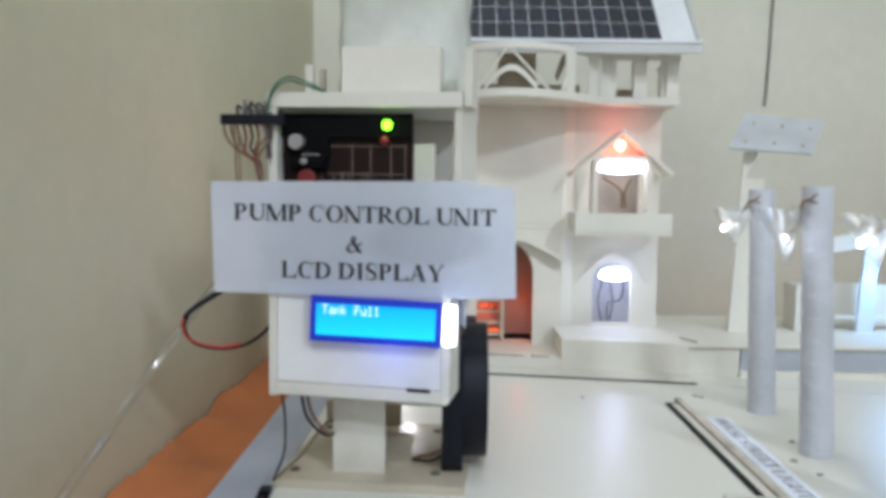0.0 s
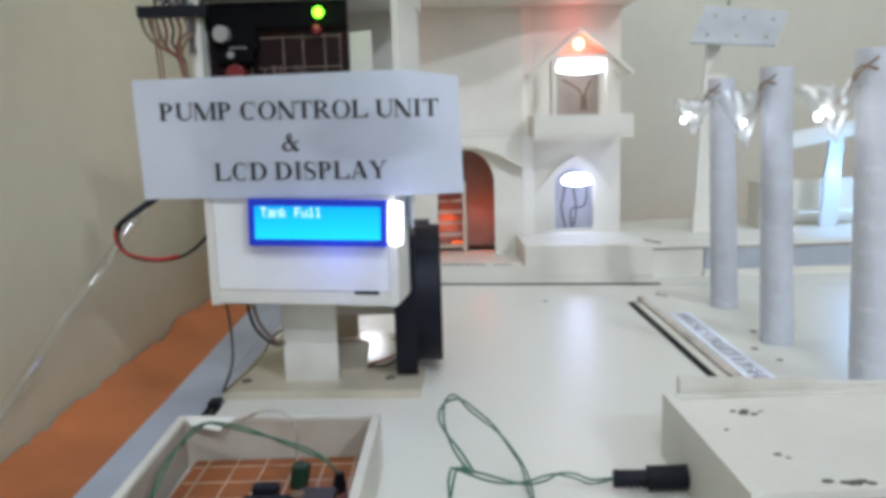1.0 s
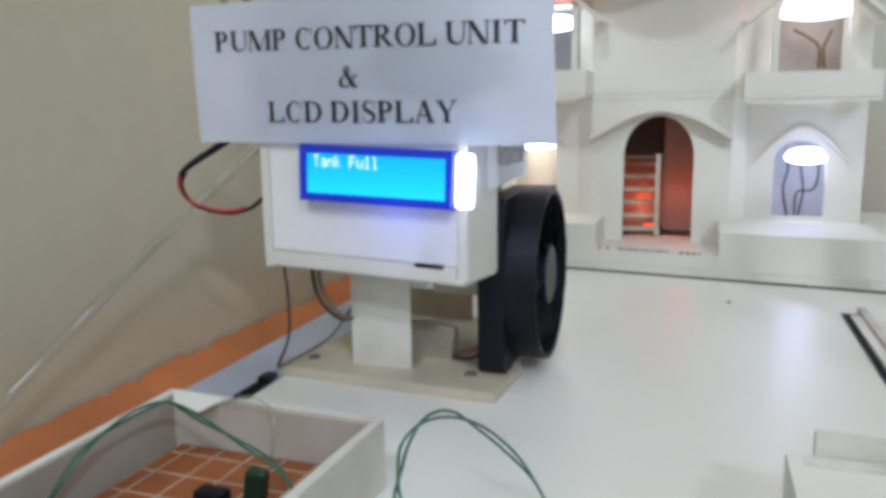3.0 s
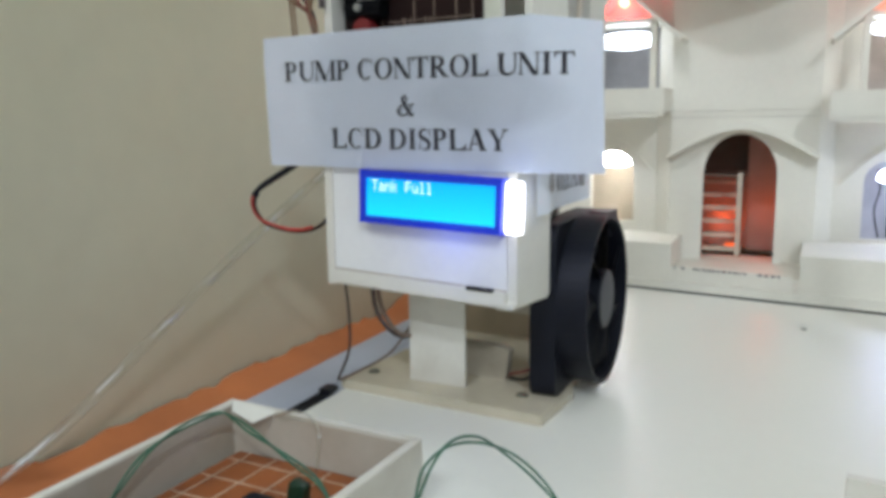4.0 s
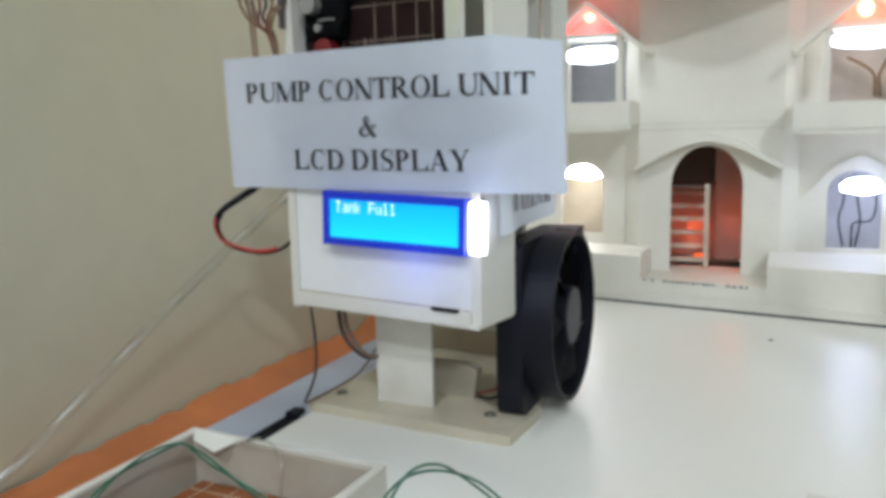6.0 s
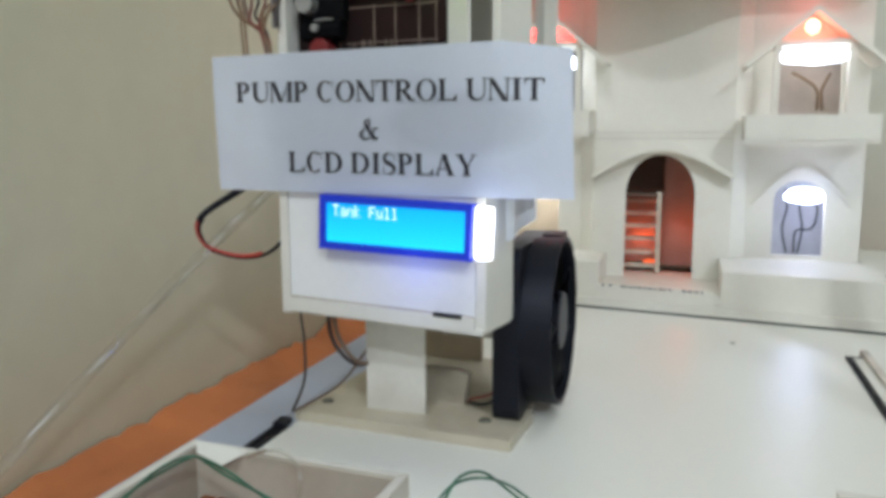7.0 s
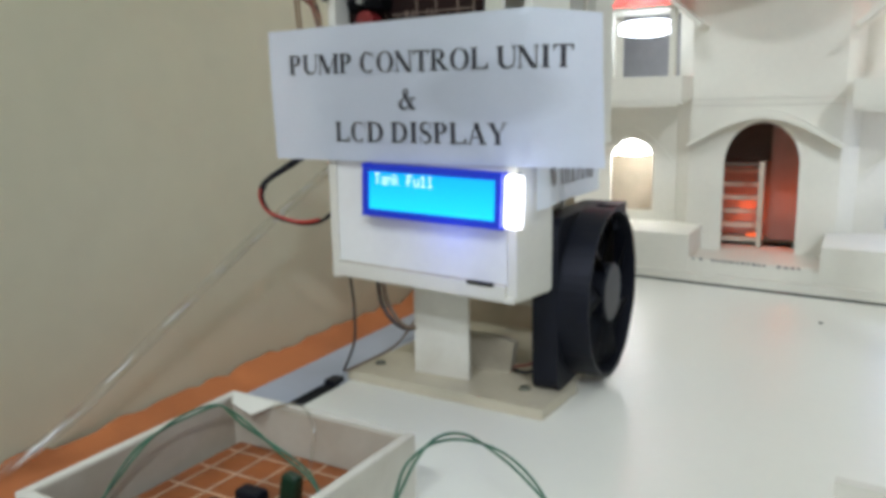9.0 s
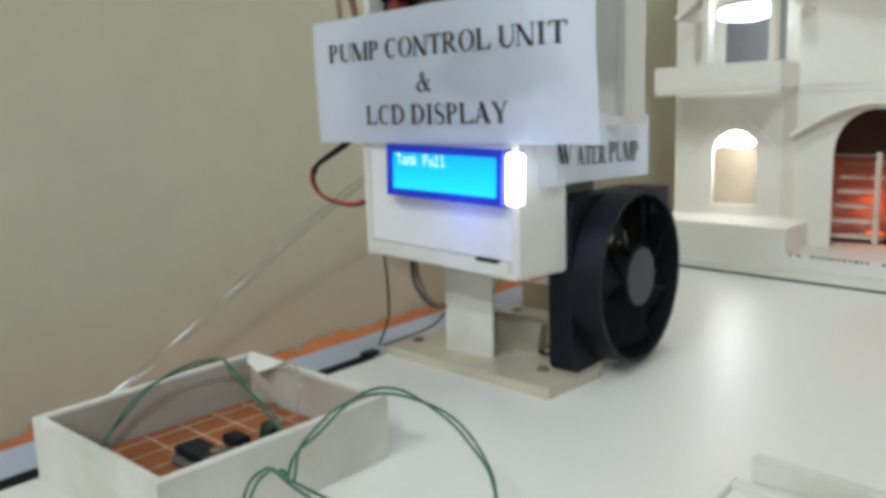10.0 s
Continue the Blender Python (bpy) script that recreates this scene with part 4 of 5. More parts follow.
# ground floor and upper walls, with the openings cut through
WIN_L, WIN_R = arch(-0.0500, -0.0120, 0.0440, 0.0880, 0.1060), arch(0.1700, 0.2095, 0.0370, 0.0830, 0.1000)
part("wing_wall", plate(rect(-0.0840, 0.0200, 0.0, 0.2620), [WIN_L, rect(-0.0420, 0.0080, 0.1400, 0.2150)], YW, YW + 0.004), HOUSE, house)
part("wing_wall", plate(rect(0.1360, 0.2370, 0.0, 0.2620), [WIN_R, rect(0.1645, 0.2155, 0.1390, 0.2090)], YW, YW + 0.004), HOUSE, house)
part("centre_wall", plate(rect(0.0200, 0.1360, 0.0, 0.2620), [arch(0.0485, 0.1065, 0.0125, 0.0880, 0.1215)], YF, YF + 0.004), HOUSE, house)
part("bay_return", prism([(0.0200, YF), (0.0200, YW + 0.004), (0.0080, YW - 0.0005)], 0.0, 0.262), HOUSE, house)
part("bay_return", prism([(0.1360, YF), (0.1480, YW - 0.0005), (0.1360, YW + 0.004)], 0.0, 0.262), HOUSE, house)
part("side_wall", box(-0.0840, -0.0800, YW + 0.004, 0.960, 0.0, 0.262), HOUSE, house)
part("side_wall", box(0.2330, 0.2370, YW + 0.004, 0.960, 0.0, 0.262), HOUSE, house)
part("back_wall", box(-0.0840, 0.2370, 0.960, 0.964, 0.0, 0.262), HOUSE, house)
for x in (0.0195, 0.1325):
    part("inner_wall", box(x, x + 0.003, YW + 0.005, 0.960, 0.0, 0.262), HOUSE, house)
part("upper_floor", box(-0.0800, 0.2330, YW + 0.004, 0.960, 0.1340, 0.1380), HOUSE, house)
part("terrace_floor", box(-0.0860, 0.2390, YF - 0.002, 0.964, 0.2620, 0.2660), HOUSE, house, bevel=0.0006)
part("wing_back_panel", box(-0.0790, 0.0190, 0.862, 0.865, 0.0, 0.134), TAN_CARD, house, "tan card behind the window")
part("wing_back_panel", box(0.1360, 0.2320, 0.872, 0.875, 0.0, 0.134), GREY_CARD, house, "pale grey panel behind the window")
part("upper_back_panel", box(-0.0790, 0.0190, 0.866, 0.869, 0.138, 0.262), GREY_CARD, house)
part("upper_back_panel", box(0.1360, 0.2320, 0.852, 0.855, 0.138, 0.262), BEIGE_CARD, house)
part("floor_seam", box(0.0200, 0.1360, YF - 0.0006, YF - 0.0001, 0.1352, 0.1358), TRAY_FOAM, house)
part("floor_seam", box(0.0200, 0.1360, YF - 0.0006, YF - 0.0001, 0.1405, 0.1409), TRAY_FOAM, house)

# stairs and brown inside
# Hall walls are coloured darker than pale card, for the dimness indoors.
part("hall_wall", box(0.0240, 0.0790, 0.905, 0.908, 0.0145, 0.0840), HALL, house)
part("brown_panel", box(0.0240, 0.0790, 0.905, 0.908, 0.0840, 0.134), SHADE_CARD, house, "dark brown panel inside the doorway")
part("hall_wall", box(0.0795, 0.1320, 0.882, 0.885, 0.0145, 0.134), HALL, house, "hall wall with its dimness put into the colour")
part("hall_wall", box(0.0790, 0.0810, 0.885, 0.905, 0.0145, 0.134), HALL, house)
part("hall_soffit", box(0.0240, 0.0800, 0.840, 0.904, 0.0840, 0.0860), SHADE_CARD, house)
stair = thing("model_stair", (0.062, 0.86, 0.015), "small pale stair with open treads inside the doorway", "stair")
for k in range(6):
    z = 0.0190 + 0.0112 * k
    part("tread", box(0.0420, 0.0745, 0.838 + 0.0075 * k, 0.846 + 0.0075 * k, z, z + 0.0032), WOOD_STAIR, stair, bevel=0.0003)
part("newel", box(0.0745, 0.0785, 0.836, 0.840, 0.0150, 0.0880), WOOD_STAIR, stair, bevel=0.0003)
part("stringer", prism([(0.0745, 0.840), (0.0765, 0.840), (0.0765, 0.882), (0.0745, 0.882)], 0.0150, 0.0180), WOOD_STAIR, stair)

# terrace in front of the door and low walls
part("door_slab", prism([(0.0300, 0.7610), (0.1290, 0.7460), (0.1290, YF + 0.03), (0.0300, YF + 0.03)], -0.0008, 0.0140), HOUSE, house, bevel=0.0006)
part("low_wall", prism([(-0.0840, 0.7740), (0.0330, 0.7580), (0.0330, YW), (-0.0840, YW)], -0.0008, 0.0350), HOUSE, house, bevel=0.0006)
part("low_wall", prism([(0.1285, 0.7440), (0.2440, 0.7280), (0.2440, 0.7960), (0.2370, YW), (0.1285, YW)], -0.0008, 0.0335), HOUSE, house, bevel=0.0006)
part("plinth", prism([(0.1270, 0.7390), (0.2440, 0.7215), (0.2440, 0.7270), (0.1270, 0.7430)], -0.0008, 0.0060), HOUSE, house, bevel=0.0005)
part("plinth", prism([(-0.0770, 0.7680), (0.1265, 0.7395), (0.1265, 0.7440), (-0.0770, 0.7725)], -0.0008, 0.0050), HOUSE, house, bevel=0.0005)
# cut-off print along the slab's front edge
name_strip = thing("label_strip", (0.078, 0.752, 0.014), "paper strip with cut dark print on the door slab", "label")
a, b = Vector((0.0330, 0.7592)), Vector((0.1230, 0.7456))
part("sheet", slab((a.x, a.y), (b.x, b.y), 0.0006, 0.0030, 0.0166), HOUSE, name_strip)
random.seed(4)
u = 0.03
while u < 0.97:
    w = random.choice((0.018, 0.024, 0.030))
    if random.random() > 0.14:
        p, q = a.lerp(b, u), a.lerp(b, min(0.99, u + w))
        part("print_bar", slab((p.x, p.y - 0.0005), (q.x, q.y - 0.0005), 0.0004, 0.0151, 0.0166), INK, name_strip)
    u += w + random.choice((0.014, 0.022, 0.05))


def hood(name, cx, y0, y1, apex, foot, half, thick, parent):
    """A moustache-shaped hood over an opening: round at the top, flaring straight to its feet."""
    pts = []
    for i in range(25):
        s = -1 + 2 * i / 24
        a = abs(s)
        z = apex - (apex - foot) * (a ** 1.55 if a < 0.55 else 0.55 ** 1.55 + (1 - 0.55 ** 1.55) * (a - 0.55) / 0.45)
        pts.append((cx + half * s, z))
    low = [(x, z - thick * (1.0 - 0.55 * abs(x - cx) / half)) for x, z in reversed(pts)]
    return part(name, plate(pts + low, [], y0, y1), HOUSE, parent)


hood("door_hood", CX + 0.001, YF - 0.016, YF, 0.1320, 0.1045, 0.0585, 0.0070, house)


hood("window_hood", -0.0305, YW - 0.0016, YW, 0.1180, 0.0880, 0.0370, 0.0045, house)
hood("window_hood", 0.1910, YW - 0.0035, YW, 0.1125, 0.0810, 0.0380, 0.0045, house)


def balcony(cx, z, half, left, right):
    """Parapet, two columns and a gabled hood; the lamps are things of their own."""
    part("parapet", box(cx - half, cx + half, 0.7700, 0.7735, z - 0.0195, z), HOUSE, house, bevel=0.0005)
    part("parapet_foot", box(cx - half, cx + half, 0.7704, 0.7735, z - 0.0222, z - 0.0199), HOUSE, house, bevel=0.0003)
    for s in (-1, 1):
        part("parapet", box(cx + s * half - (0.0035 if s > 0 else 0), cx + s * half + (0.0035 if s < 0 else 0), 0.7735, YF - 0.0005, z - 0.0195, z), HOUSE, house)
    part("balcony_floor", box(cx - half + 0.0035, cx + half - 0.0035, 0.7735, YF - 0.0005, z - 0.0222, z - 0.0185), HOUSE, house)
    for x in (left, right):
        part("column", box(x - 0.0024, x + 0.0024, 0.7850, 0.7900, z - 0.0200, z + 0.0530), HOUSE, house, bevel=0.0004)
        part("side_screen", box(x - 0.0010, x + 0.0010, 0.7900, 0.8010, z + 0.0, z + 0.0530), HOUSE, house)
    part("lintel", box(left - 0.003, right + 0.003, 0.7840, YW, z + 0.0530, z + 0.0570), HOUSE, house)
    ax, az = (left + right) / 2, z + 0.0780
    for s in (-1, 1):
        foot = (ax + s * 0.0480, z + 0.0370)
        d = Vector((foot[0] - ax, foot[1] - az)).normalized()
        n = Vector((-d.y, d.x)) * (0.0035 * s)
        part("gable_slope", plate([(ax, az), foot, (foot[0] + n.x, foot[1] + n.y), (ax, az + 0.0045)], [], 0.7800, YW), HOUSE, house)
    part("gable_panel", plate([(ax - 0.030, z + 0.0570), (ax + 0.030, z + 0.0570), (ax, az - 0.001)], [], 0.8060, 0.8090), HOUSE, house)


balcony(-0.0290, 0.1595, 0.0500, -0.0430, 0.0090)
balcony(0.1890, 0.1535, 0.0475, 0.1635, 0.2165)


def led_strip(name, x0, x1, y, z0, z1, count, mat, label, rise=0.0):
    """A narrow carrier with a glowing bar and a row of small bulbs on it; the bar may arch by rise."""
    cx = (x0 + x1) / 2
    ob = thing(name, (cx, y, z0), label, "lamp")
    part("carrier", box(x0 + 0.002, x1 - 0.002, y + 0.0025, y + 0.0040, z0 + 0.002, z1 - 0.002), HOUSE, ob, bevel=0.0005)
    n, low, high = 14, [], []
    for i in range(n + 1):
        u = i / n
        x = x0 + (x1 - x0) * u
        soft = 0.0030 * (abs(2 * u - 1) ** 5)
        low.append((x, z0 + soft + 0.0006 * math.sin(9 * u)))
        high.append((x, z1 - soft - rise * (2 * u - 1) ** 2))
    part("glow_bar", plate(low + high[::-1], [], y, y + 0.0024), mat, ob, bevel=0.0006)
    for k in range(count):
        u = (k + 0.5) / count
        zc = (z0 + z1 - rise * (2 * u - 1) ** 2) / 2
        part("bulb", ball((x0 + 0.004 + (x1 - x0 - 0.008) * u, y - 0.0008, zc), 0.0032, (1.05, 0.8, 1.2 + 0.12 * ((k * 5) % 3)), n=10), mat, ob, smooth=True)
    return ob


led_strip("window_lamp", -0.0485, -0.0130, YW + 0.0060, 0.0932, 0.1085, 4, LED_WINDOW, "glaring white lamp row in the window arch", 0.013)
led_strip("window_lamp", 0.1800, 0.2115, YW + 0.0130, 0.0808, 0.0936, 5, LED_COOL, "glaring cool white lamp row in the window arch", 0.003)
led_strip("balcony_lamp", -0.0380, 0.0070, 0.7980, 0.1932, 0.2068, 6, LED_WHITE, "glaring white lamp strip under the balcony gable", 0.001)
led_strip("balcony_lamp", 0.1660, 0.2155, 0.7980, 0.1934, 0.2056, 6, LED_WHITE, "glaring white lamp strip under the balcony gable", 0.001)
link("gable_lamp", ball((-0.0185, 0.7990, 0.2310), 0.0036, (1.2, 1, 1)), LED_RED, smooth=True, label="small red lamp in the gable", category="lamp")
link("gable_lamp", ball((0.1875, 0.7880, 0.2205), 0.0046, (1.2, 1, 1.3)), LED_RED, smooth=True, label="small orange-red lamp in the gable", category="lamp")
link("door_lamp", ball((0.0690, 0.872, 0.0195), 0.0032, (2.2, 1, 0.6)), LED_ORANGE, smooth=True, label="small orange lamp on the hall floor", category="lamp")
win_wire = thing("window_wire", (0.19, 0.845, 0.04), "thin black wires hanging behind the window", "wire")
for k, pts in enumerate((((0.181, 0.845, 0.092), (0.183, 0.846, 0.075), (0.180, 0.846, 0.058), (0.184, 0.845, 0.036)), ((0.205, 0.845, 0.092), (0.207, 0.846, 0.070), (0.203, 0.846, 0.058), (0.191, 0.846, 0.055), (0.190, 0.845, 0.036)), ((0.190, 0.848, 0.095), (0.194, 0.848, 0.072), (0.196, 0.847, 0.056), (0.193, 0.846, 0.036)))):
    part("strand", sweep(smooth_way([Vector(q) for q in pts], 8), 0.0008, 6), BLACK, win_wire)
balc_wire = thing("balcony_wire", (0.197, 0.83, 0.16), "short dark wires behind the balcony opening", "wire")
for pts in (((0.1790, 0.829, 0.1890), (0.1900, 0.831, 0.1830), (0.1990, 0.832, 0.1745), (0.2000, 0.833, 0.1580)), ((0.2080, 0.829, 0.1880), (0.2045, 0.831, 0.1800), (0.2025, 0.832, 0.1730), (0.2040, 0.833, 0.1580))):
    part("strand", sweep(smooth_way([Vector(q) for q in pts], 6), 0.0014, 6), BROWN_WIRE, balc_wire)



# ---- terrace rail ----
def rail_y(x):
    """The rail bows out over the door and runs straight over the wings."""
    s = (x - CX) / 0.097
    return 0.7800 - (0.060 * math.cos(s * math.pi / 2) ** 1.3 if abs(s) < 1 else 0)


rail = thing("terrace_rail", (CX, 0.78, 0.262), "cream cut-out terrace railing bowing out over the door", "railing")


def rail_band(x0, x1, z0, z1, thick, name):
    n = max(2, int((x1 - x0) / 0.006))
    xs = [x0 + (x1 - x0) * i / n for i in range(n + 1)]
    bm = bmesh.new()
    v = [[bm.verts.new((x, rail_y(x) + dy, z)) for x in xs] for dy, z in ((0, z0), (thick, z0), (thick, z1), (0, z1))]
    for a, b in ((0, 1), (1, 2), (2, 3), (3, 0)):
        for i in range(n):
            bm.faces.new((v[a][i], v[a][i + 1], v[b][i + 1], v[b][i]))
    for i in (0, n):
        bm.faces.new([v[k][i] for k in range(4)])
    return part(name, bm, HOUSE, rail)


rail_band(-0.0880, 0.2420, 0.2600, 0.2670, 0.004, "bottom_rail")
rail_band(-0.0880, 0.2420, 0.3030, 0.3085, 0.004, "top_rail")
# floor of the bowed terrace
n = 30
foot = [(-0.0195 + 0.194 * i / n, rail_y(-0.0195 + 0.194 * i / n) + 0.004) for i in range(n + 1)]
part("bowed_floor", prism(foot + [(0.1745, YF - 0.002), (-0.0195, YF - 0.002)], 0.2605, 0.2640), HOUSE, rail)
for s in (-1, 1):
    part("wing_floor", box(min(CX + s * 0.097, CX + s * 0.164), max(CX + s * 0.097, CX + s * 0.164), 0.784, YW - 0.003, 0.2605, 0.2620), HOUSE, rail)
    for x0, w in ((0.0485, 0.0100), (0.0730, 0.0105), (0.0865, 0.0160), (0.1195, 0.0130), (0.1515, 0.0120)):
        xa = CX + s * x0
        rail_band(min(xa, xa + s * w), max(xa, xa + s * w), 0.2665, 0.3035, 0.0030, "slat")
    part("end_rail", box(CX + s * 0.1640 - 0.002, CX + s * 0.1640 + 0.002, 0.784, 0.860, 0.2600, 0.2665), HOUSE, rail)
    part("end_rail", box(CX + s * 0.1640 - 0.002, CX + s * 0.1640 + 0.002, 0.784, 0.860, 0.3030, 0.3085), HOUSE, rail)
    for y in (0.800, 0.824, 0.850):
        part("slat", box(CX + s * 0.1640 - 0.0015, CX + s * 0.1640 + 0.0015, y, y + 0.006, 0.2665, 0.3030), HOUSE, rail)
# arch ornaments and diagonals in the bowed part
for c in (-0.058, -0.004):
    bm, g = bmesh.new(), []
    for i in range(17):
        t = i / 16
        x = CX + c - 0.0240 + 0.048 * t
        z = 0.2660 + 0.0165 * math.sin(math.pi * t) ** 1.2
        y = rail_y(x)
        g.append([bm.verts.new(q) for q in ((x, y, z), (x, y, z + 0.0055), (x, y + 0.003, z + 0.0055), (x, y + 0.003, z))])
    for a, b in zip(g, g[1:]):
        for k in range(4):
            bm.faces.new((a[k], b[k], b[(k + 1) % 4], a[(k + 1) % 4]))
    bm.faces.new(g[0])
    bm.faces.new(g[-1][::-1])
    part("arch_ornament", bm, HOUSE, rail)
part("brown_inset", box(0.0655, 0.1035, 0.800, 0.803, 0.2660, 0.3120), BROWN_CARD, rail, "brown card behind the rail")
part("brown_inset", box(0.0330, 0.1480, 0.8035, 0.8060, 0.2660, 0.2815), BROWN_CARD, rail)
part("brown_inset", plate([(0.1225, 0.2900), (0.1255, 0.2850), (0.1330, 0.3030), (0.1325, 0.3130), (0.1290, 0.3085)], [], 0.8000, 0.8020), BROWN_CARD, rail)
part("brown_inset", box(0.1870, 0.2050, 0.812, 0.815, 0.2660, 0.2785), BROWN_CARD, rail)
for x0, x1 in ((CX - 0.0340, CX - 0.0080), (CX + 0.0315, CX - 0.0055), (CX + 0.045, CX + 0.058)):
    p, q = Vector((x0, rail_y(x0) + 0.0015, 0.2670)), Vector((x1, rail_y(x1) + 0.0015, 0.3035))
    part("diagonal", sweep([p, (p + q) / 2, q], 0.0017, 4), HOUSE, rail)

# ---- solar roof ----
solar = thing("solar_roof", (0.08, 0.80, 0.31), "large dark solar roof with a white grid on a grey frame", "solar roof")
SLOPE = radians(47)
roof_m = Matrix.Translation((0, 0.752, 0.3145)) @ Matrix.Rotation(SLOPE, 4, "X")


def on_roof(bm):
    bmesh.ops.transform(bm, matrix=roof_m, verts=bm.verts)
    return bm


part("backing", on_roof(box(-0.050, 0.2490, 0.0, 0.150, -0.004, 0.0)), PANEL_BACK, solar, "white backing sheet")
part("front_trim", box(-0.0540, 0.2530, 0.7490, 0.7520, 0.3040, 0.3130), ALU, solar, "grey aluminium edge", bevel=0.0006)
part("front_lip", box(-0.0540, 0.2530, 0.7478, 0.7520, 0.3132, 0.3160), PANEL_BACK, solar, "white lip over the edge", bevel=0.0005)
part("side_trim", on_roof(box(0.2490, 0.2530, -0.001, 0.150, -0.012, 0.0025)), ALU, solar, bevel=0.0006)
part("side_trim", on_roof(box(-0.0540, -0.0500, -0.001, 0.150, -0.012, 0.0025)), ALU, solar, bevel=0.0006)
part("glass_sheet", on_roof(box(-0.0480, 0.2180, 0.0025, 0.146, 0.0001, 0.0009)), PANEL_BACK, solar)
for x in (-0.035, 0.215):
    part("roof_prop", box(x - 0.004, x + 0.004, 0.846, 0.854, 0.266, 0.4150), HOUSE, solar)
for x in (-0.040, 0.228):
    part("roof_prop", box(x - 0.003, x + 0.003, 0.784, 0.790, 0.266, 0.3450), HOUSE, solar)
cell = part("cell", on_roof(box(0.2018, 0.2166, 0.0040, 0.0277, 0.0009, 0.0014)), CELL, solar)
for i in range(17):
    for j in range(5):
        if i or j:
            c = cell.copy()
            scene.collection.objects.link(c)
            off = roof_m.to_3x3() @ Vector((-0.0155 * i, 0.0252 * j, 0))
            c.location = cell.location + off

# ---- small solar lamp post, ledge and annex at the back ----
ledge = thing("canal_ledge", (0.5, 0.78, 0.0), "white raised ledge with a blue-grey canal along its foot", "ledge")
part("ledge_body", box(0.2446, 0.9000, 0.7700, 0.9300, -0.0008, 0.0265), HOUSE, ledge, bevel=0.0006)
part("ledge_cap", box(0.2446, 0.9000, 0.7450, 0.9320, 0.0268, 0.0295), HOUSE, ledge, bevel=0.0006)
part("cap_joint", box(0.2446, 0.9000, 0.7462, 0.7700, 0.0252, 0.0268), PAD, ledge)
part("ledge_step", box(0.2446, 0.2985, 0.7480, 0.7695, -0.0008, 0.0250), HOUSE, ledge, bevel=0.0006)
part("canal_wall", box(0.3000, 0.9000, 0.7480, 0.7695, 0.0050, 0.0250), LEVER, ledge, "blue-grey canal side", bevel=0.0008)
part("canal_base", box(0.2980, 0.9000, 0.7430, 0.7695, -0.0008, 0.0048), HOUSE, ledge, bevel=0.0005)
part("wood_chip", prism([(0.2480, 0.778), (0.2580, 0.756), (0.2610, 0.757), (0.2510, 0.780)], 0.0297, 0.0312), PAD, ledge)
lamp_post = thing("solar_lamp_post", (0.325, 0.82, 0.0297), "white card lamp post with a tilted screwed top plate", "lamp post")
part("post", plate([(0.3115, 0.0297), (0.3420, 0.0297), (0.3430, 0.1900), (0.3195, 0.1900)], [], 0.8180, 0.8230), HOUSE, lamp_post, bevel=0.0004)
part("neck", plate([(0.3200, 0.1900), (0.3230, 0.1900), (0.3420, 0.2280), (0.3230, 0.2280)], [], 0.8190, 0.8220), HOUSE, lamp_post)
PLATE_TL, PLATE_TR, PLATE_BR, PLATE_BL = Vector((0.326, 0.835, 0.257)), Vector((0.410, 0.835, 0.249)), Vector((0.382, 0.800, 0.2135)), Vector((0.298, 0.800, 0.2185))
plate_up = (PLATE_TR - PLATE_TL).cross(PLATE_TL - PLATE_BL).normalized()


def on_plate(u, v, out=0.0):
    """A point on the tilted plate's underside, u along its width and v up its slope."""
    return PLATE_BL.lerp(PLATE_BR, u).lerp(PLATE_TL.lerp(PLATE_TR, u), v) + plate_up * out


bm = bmesh.new()
lo, hi = [[bm.verts.new(on_plate(u, v, out)) for u, v in ((0, 0), (1, 0), (1, 1), (0, 1))] for out in (0.0, 0.0024)]
bm.faces.new(lo[::-1])
bm.faces.new(hi)
for i in range(4):
    bm.faces.new((lo[i], lo[(i + 1) % 4], hi[(i + 1) % 4], hi[i]))
part("top_plate", bm, PLATE_GREY, lamp_post, bevel=0.0004)
for i in range(3):
    for j in range(2):
        u, v = 0.16 + 0.345 * i, 0.22 + 0.52 * j
        part("screw", disc(on_plate(u, v, 0.0022), plate_up, 0.0019, 0.0010, 12), PAD, lamp_post)

annex = thing("model_annex", (0.45, 0.86, 0.0297), "low white card building lit blue from inside", "model house")
part("annex_wall", box(0.3880, 0.6200, 0.862, 0.866, 0.0297, 0.0780), HOUSE, annex)
part("annex_end", prism([(0.3860, 0.8300), (0.3960, 0.8300), (0.3990, 0.8660), (0.3880, 0.8660)], 0.0297, 0.0785), HOUSE, annex, bevel=0.0005)
part("annex_shelf", box(0.4280, 0.6200, 0.832, 0.845, 0.0440, 0.0465), HOUSE, annex)
part("annex_pier", plate([(0.4505, 0.0297), (0.4680, 0.0297), (0.4712, 0.1285), (0.4572, 0.1285)], [], 0.8300, 0.8340), PANEL_BACK, annex, "pale slanting pier")
part("annex_beam", plate([(0.4100, 0.1120), (0.5050, 0.1290), (0.5050, 0.1450), (0.4100, 0.1290)], [], 0.8260, 0.8290), HOUSE, annex)
part("annex_pier", plate([(0.5650, 0.0297), (0.5740, 0.0297), (0.5740, 0.1400), (0.5650, 0.1400)], [], 0.8300, 0.8340), HOUSE, annex)

# hanging cable on the back wall
link("wall_cable", sweep(smooth_way([Vector((0.5020, 1.206, 1.2)), Vector((0.4990, 1.206, 0.55)), Vector((0.4940, 1.206, 0.35)), Vector((0.4910, 1.206, 0.31))], 8), 0.0016, 8), GREY_WIRE, smooth=True, label="thin dark cable running down the wall", category="cable")


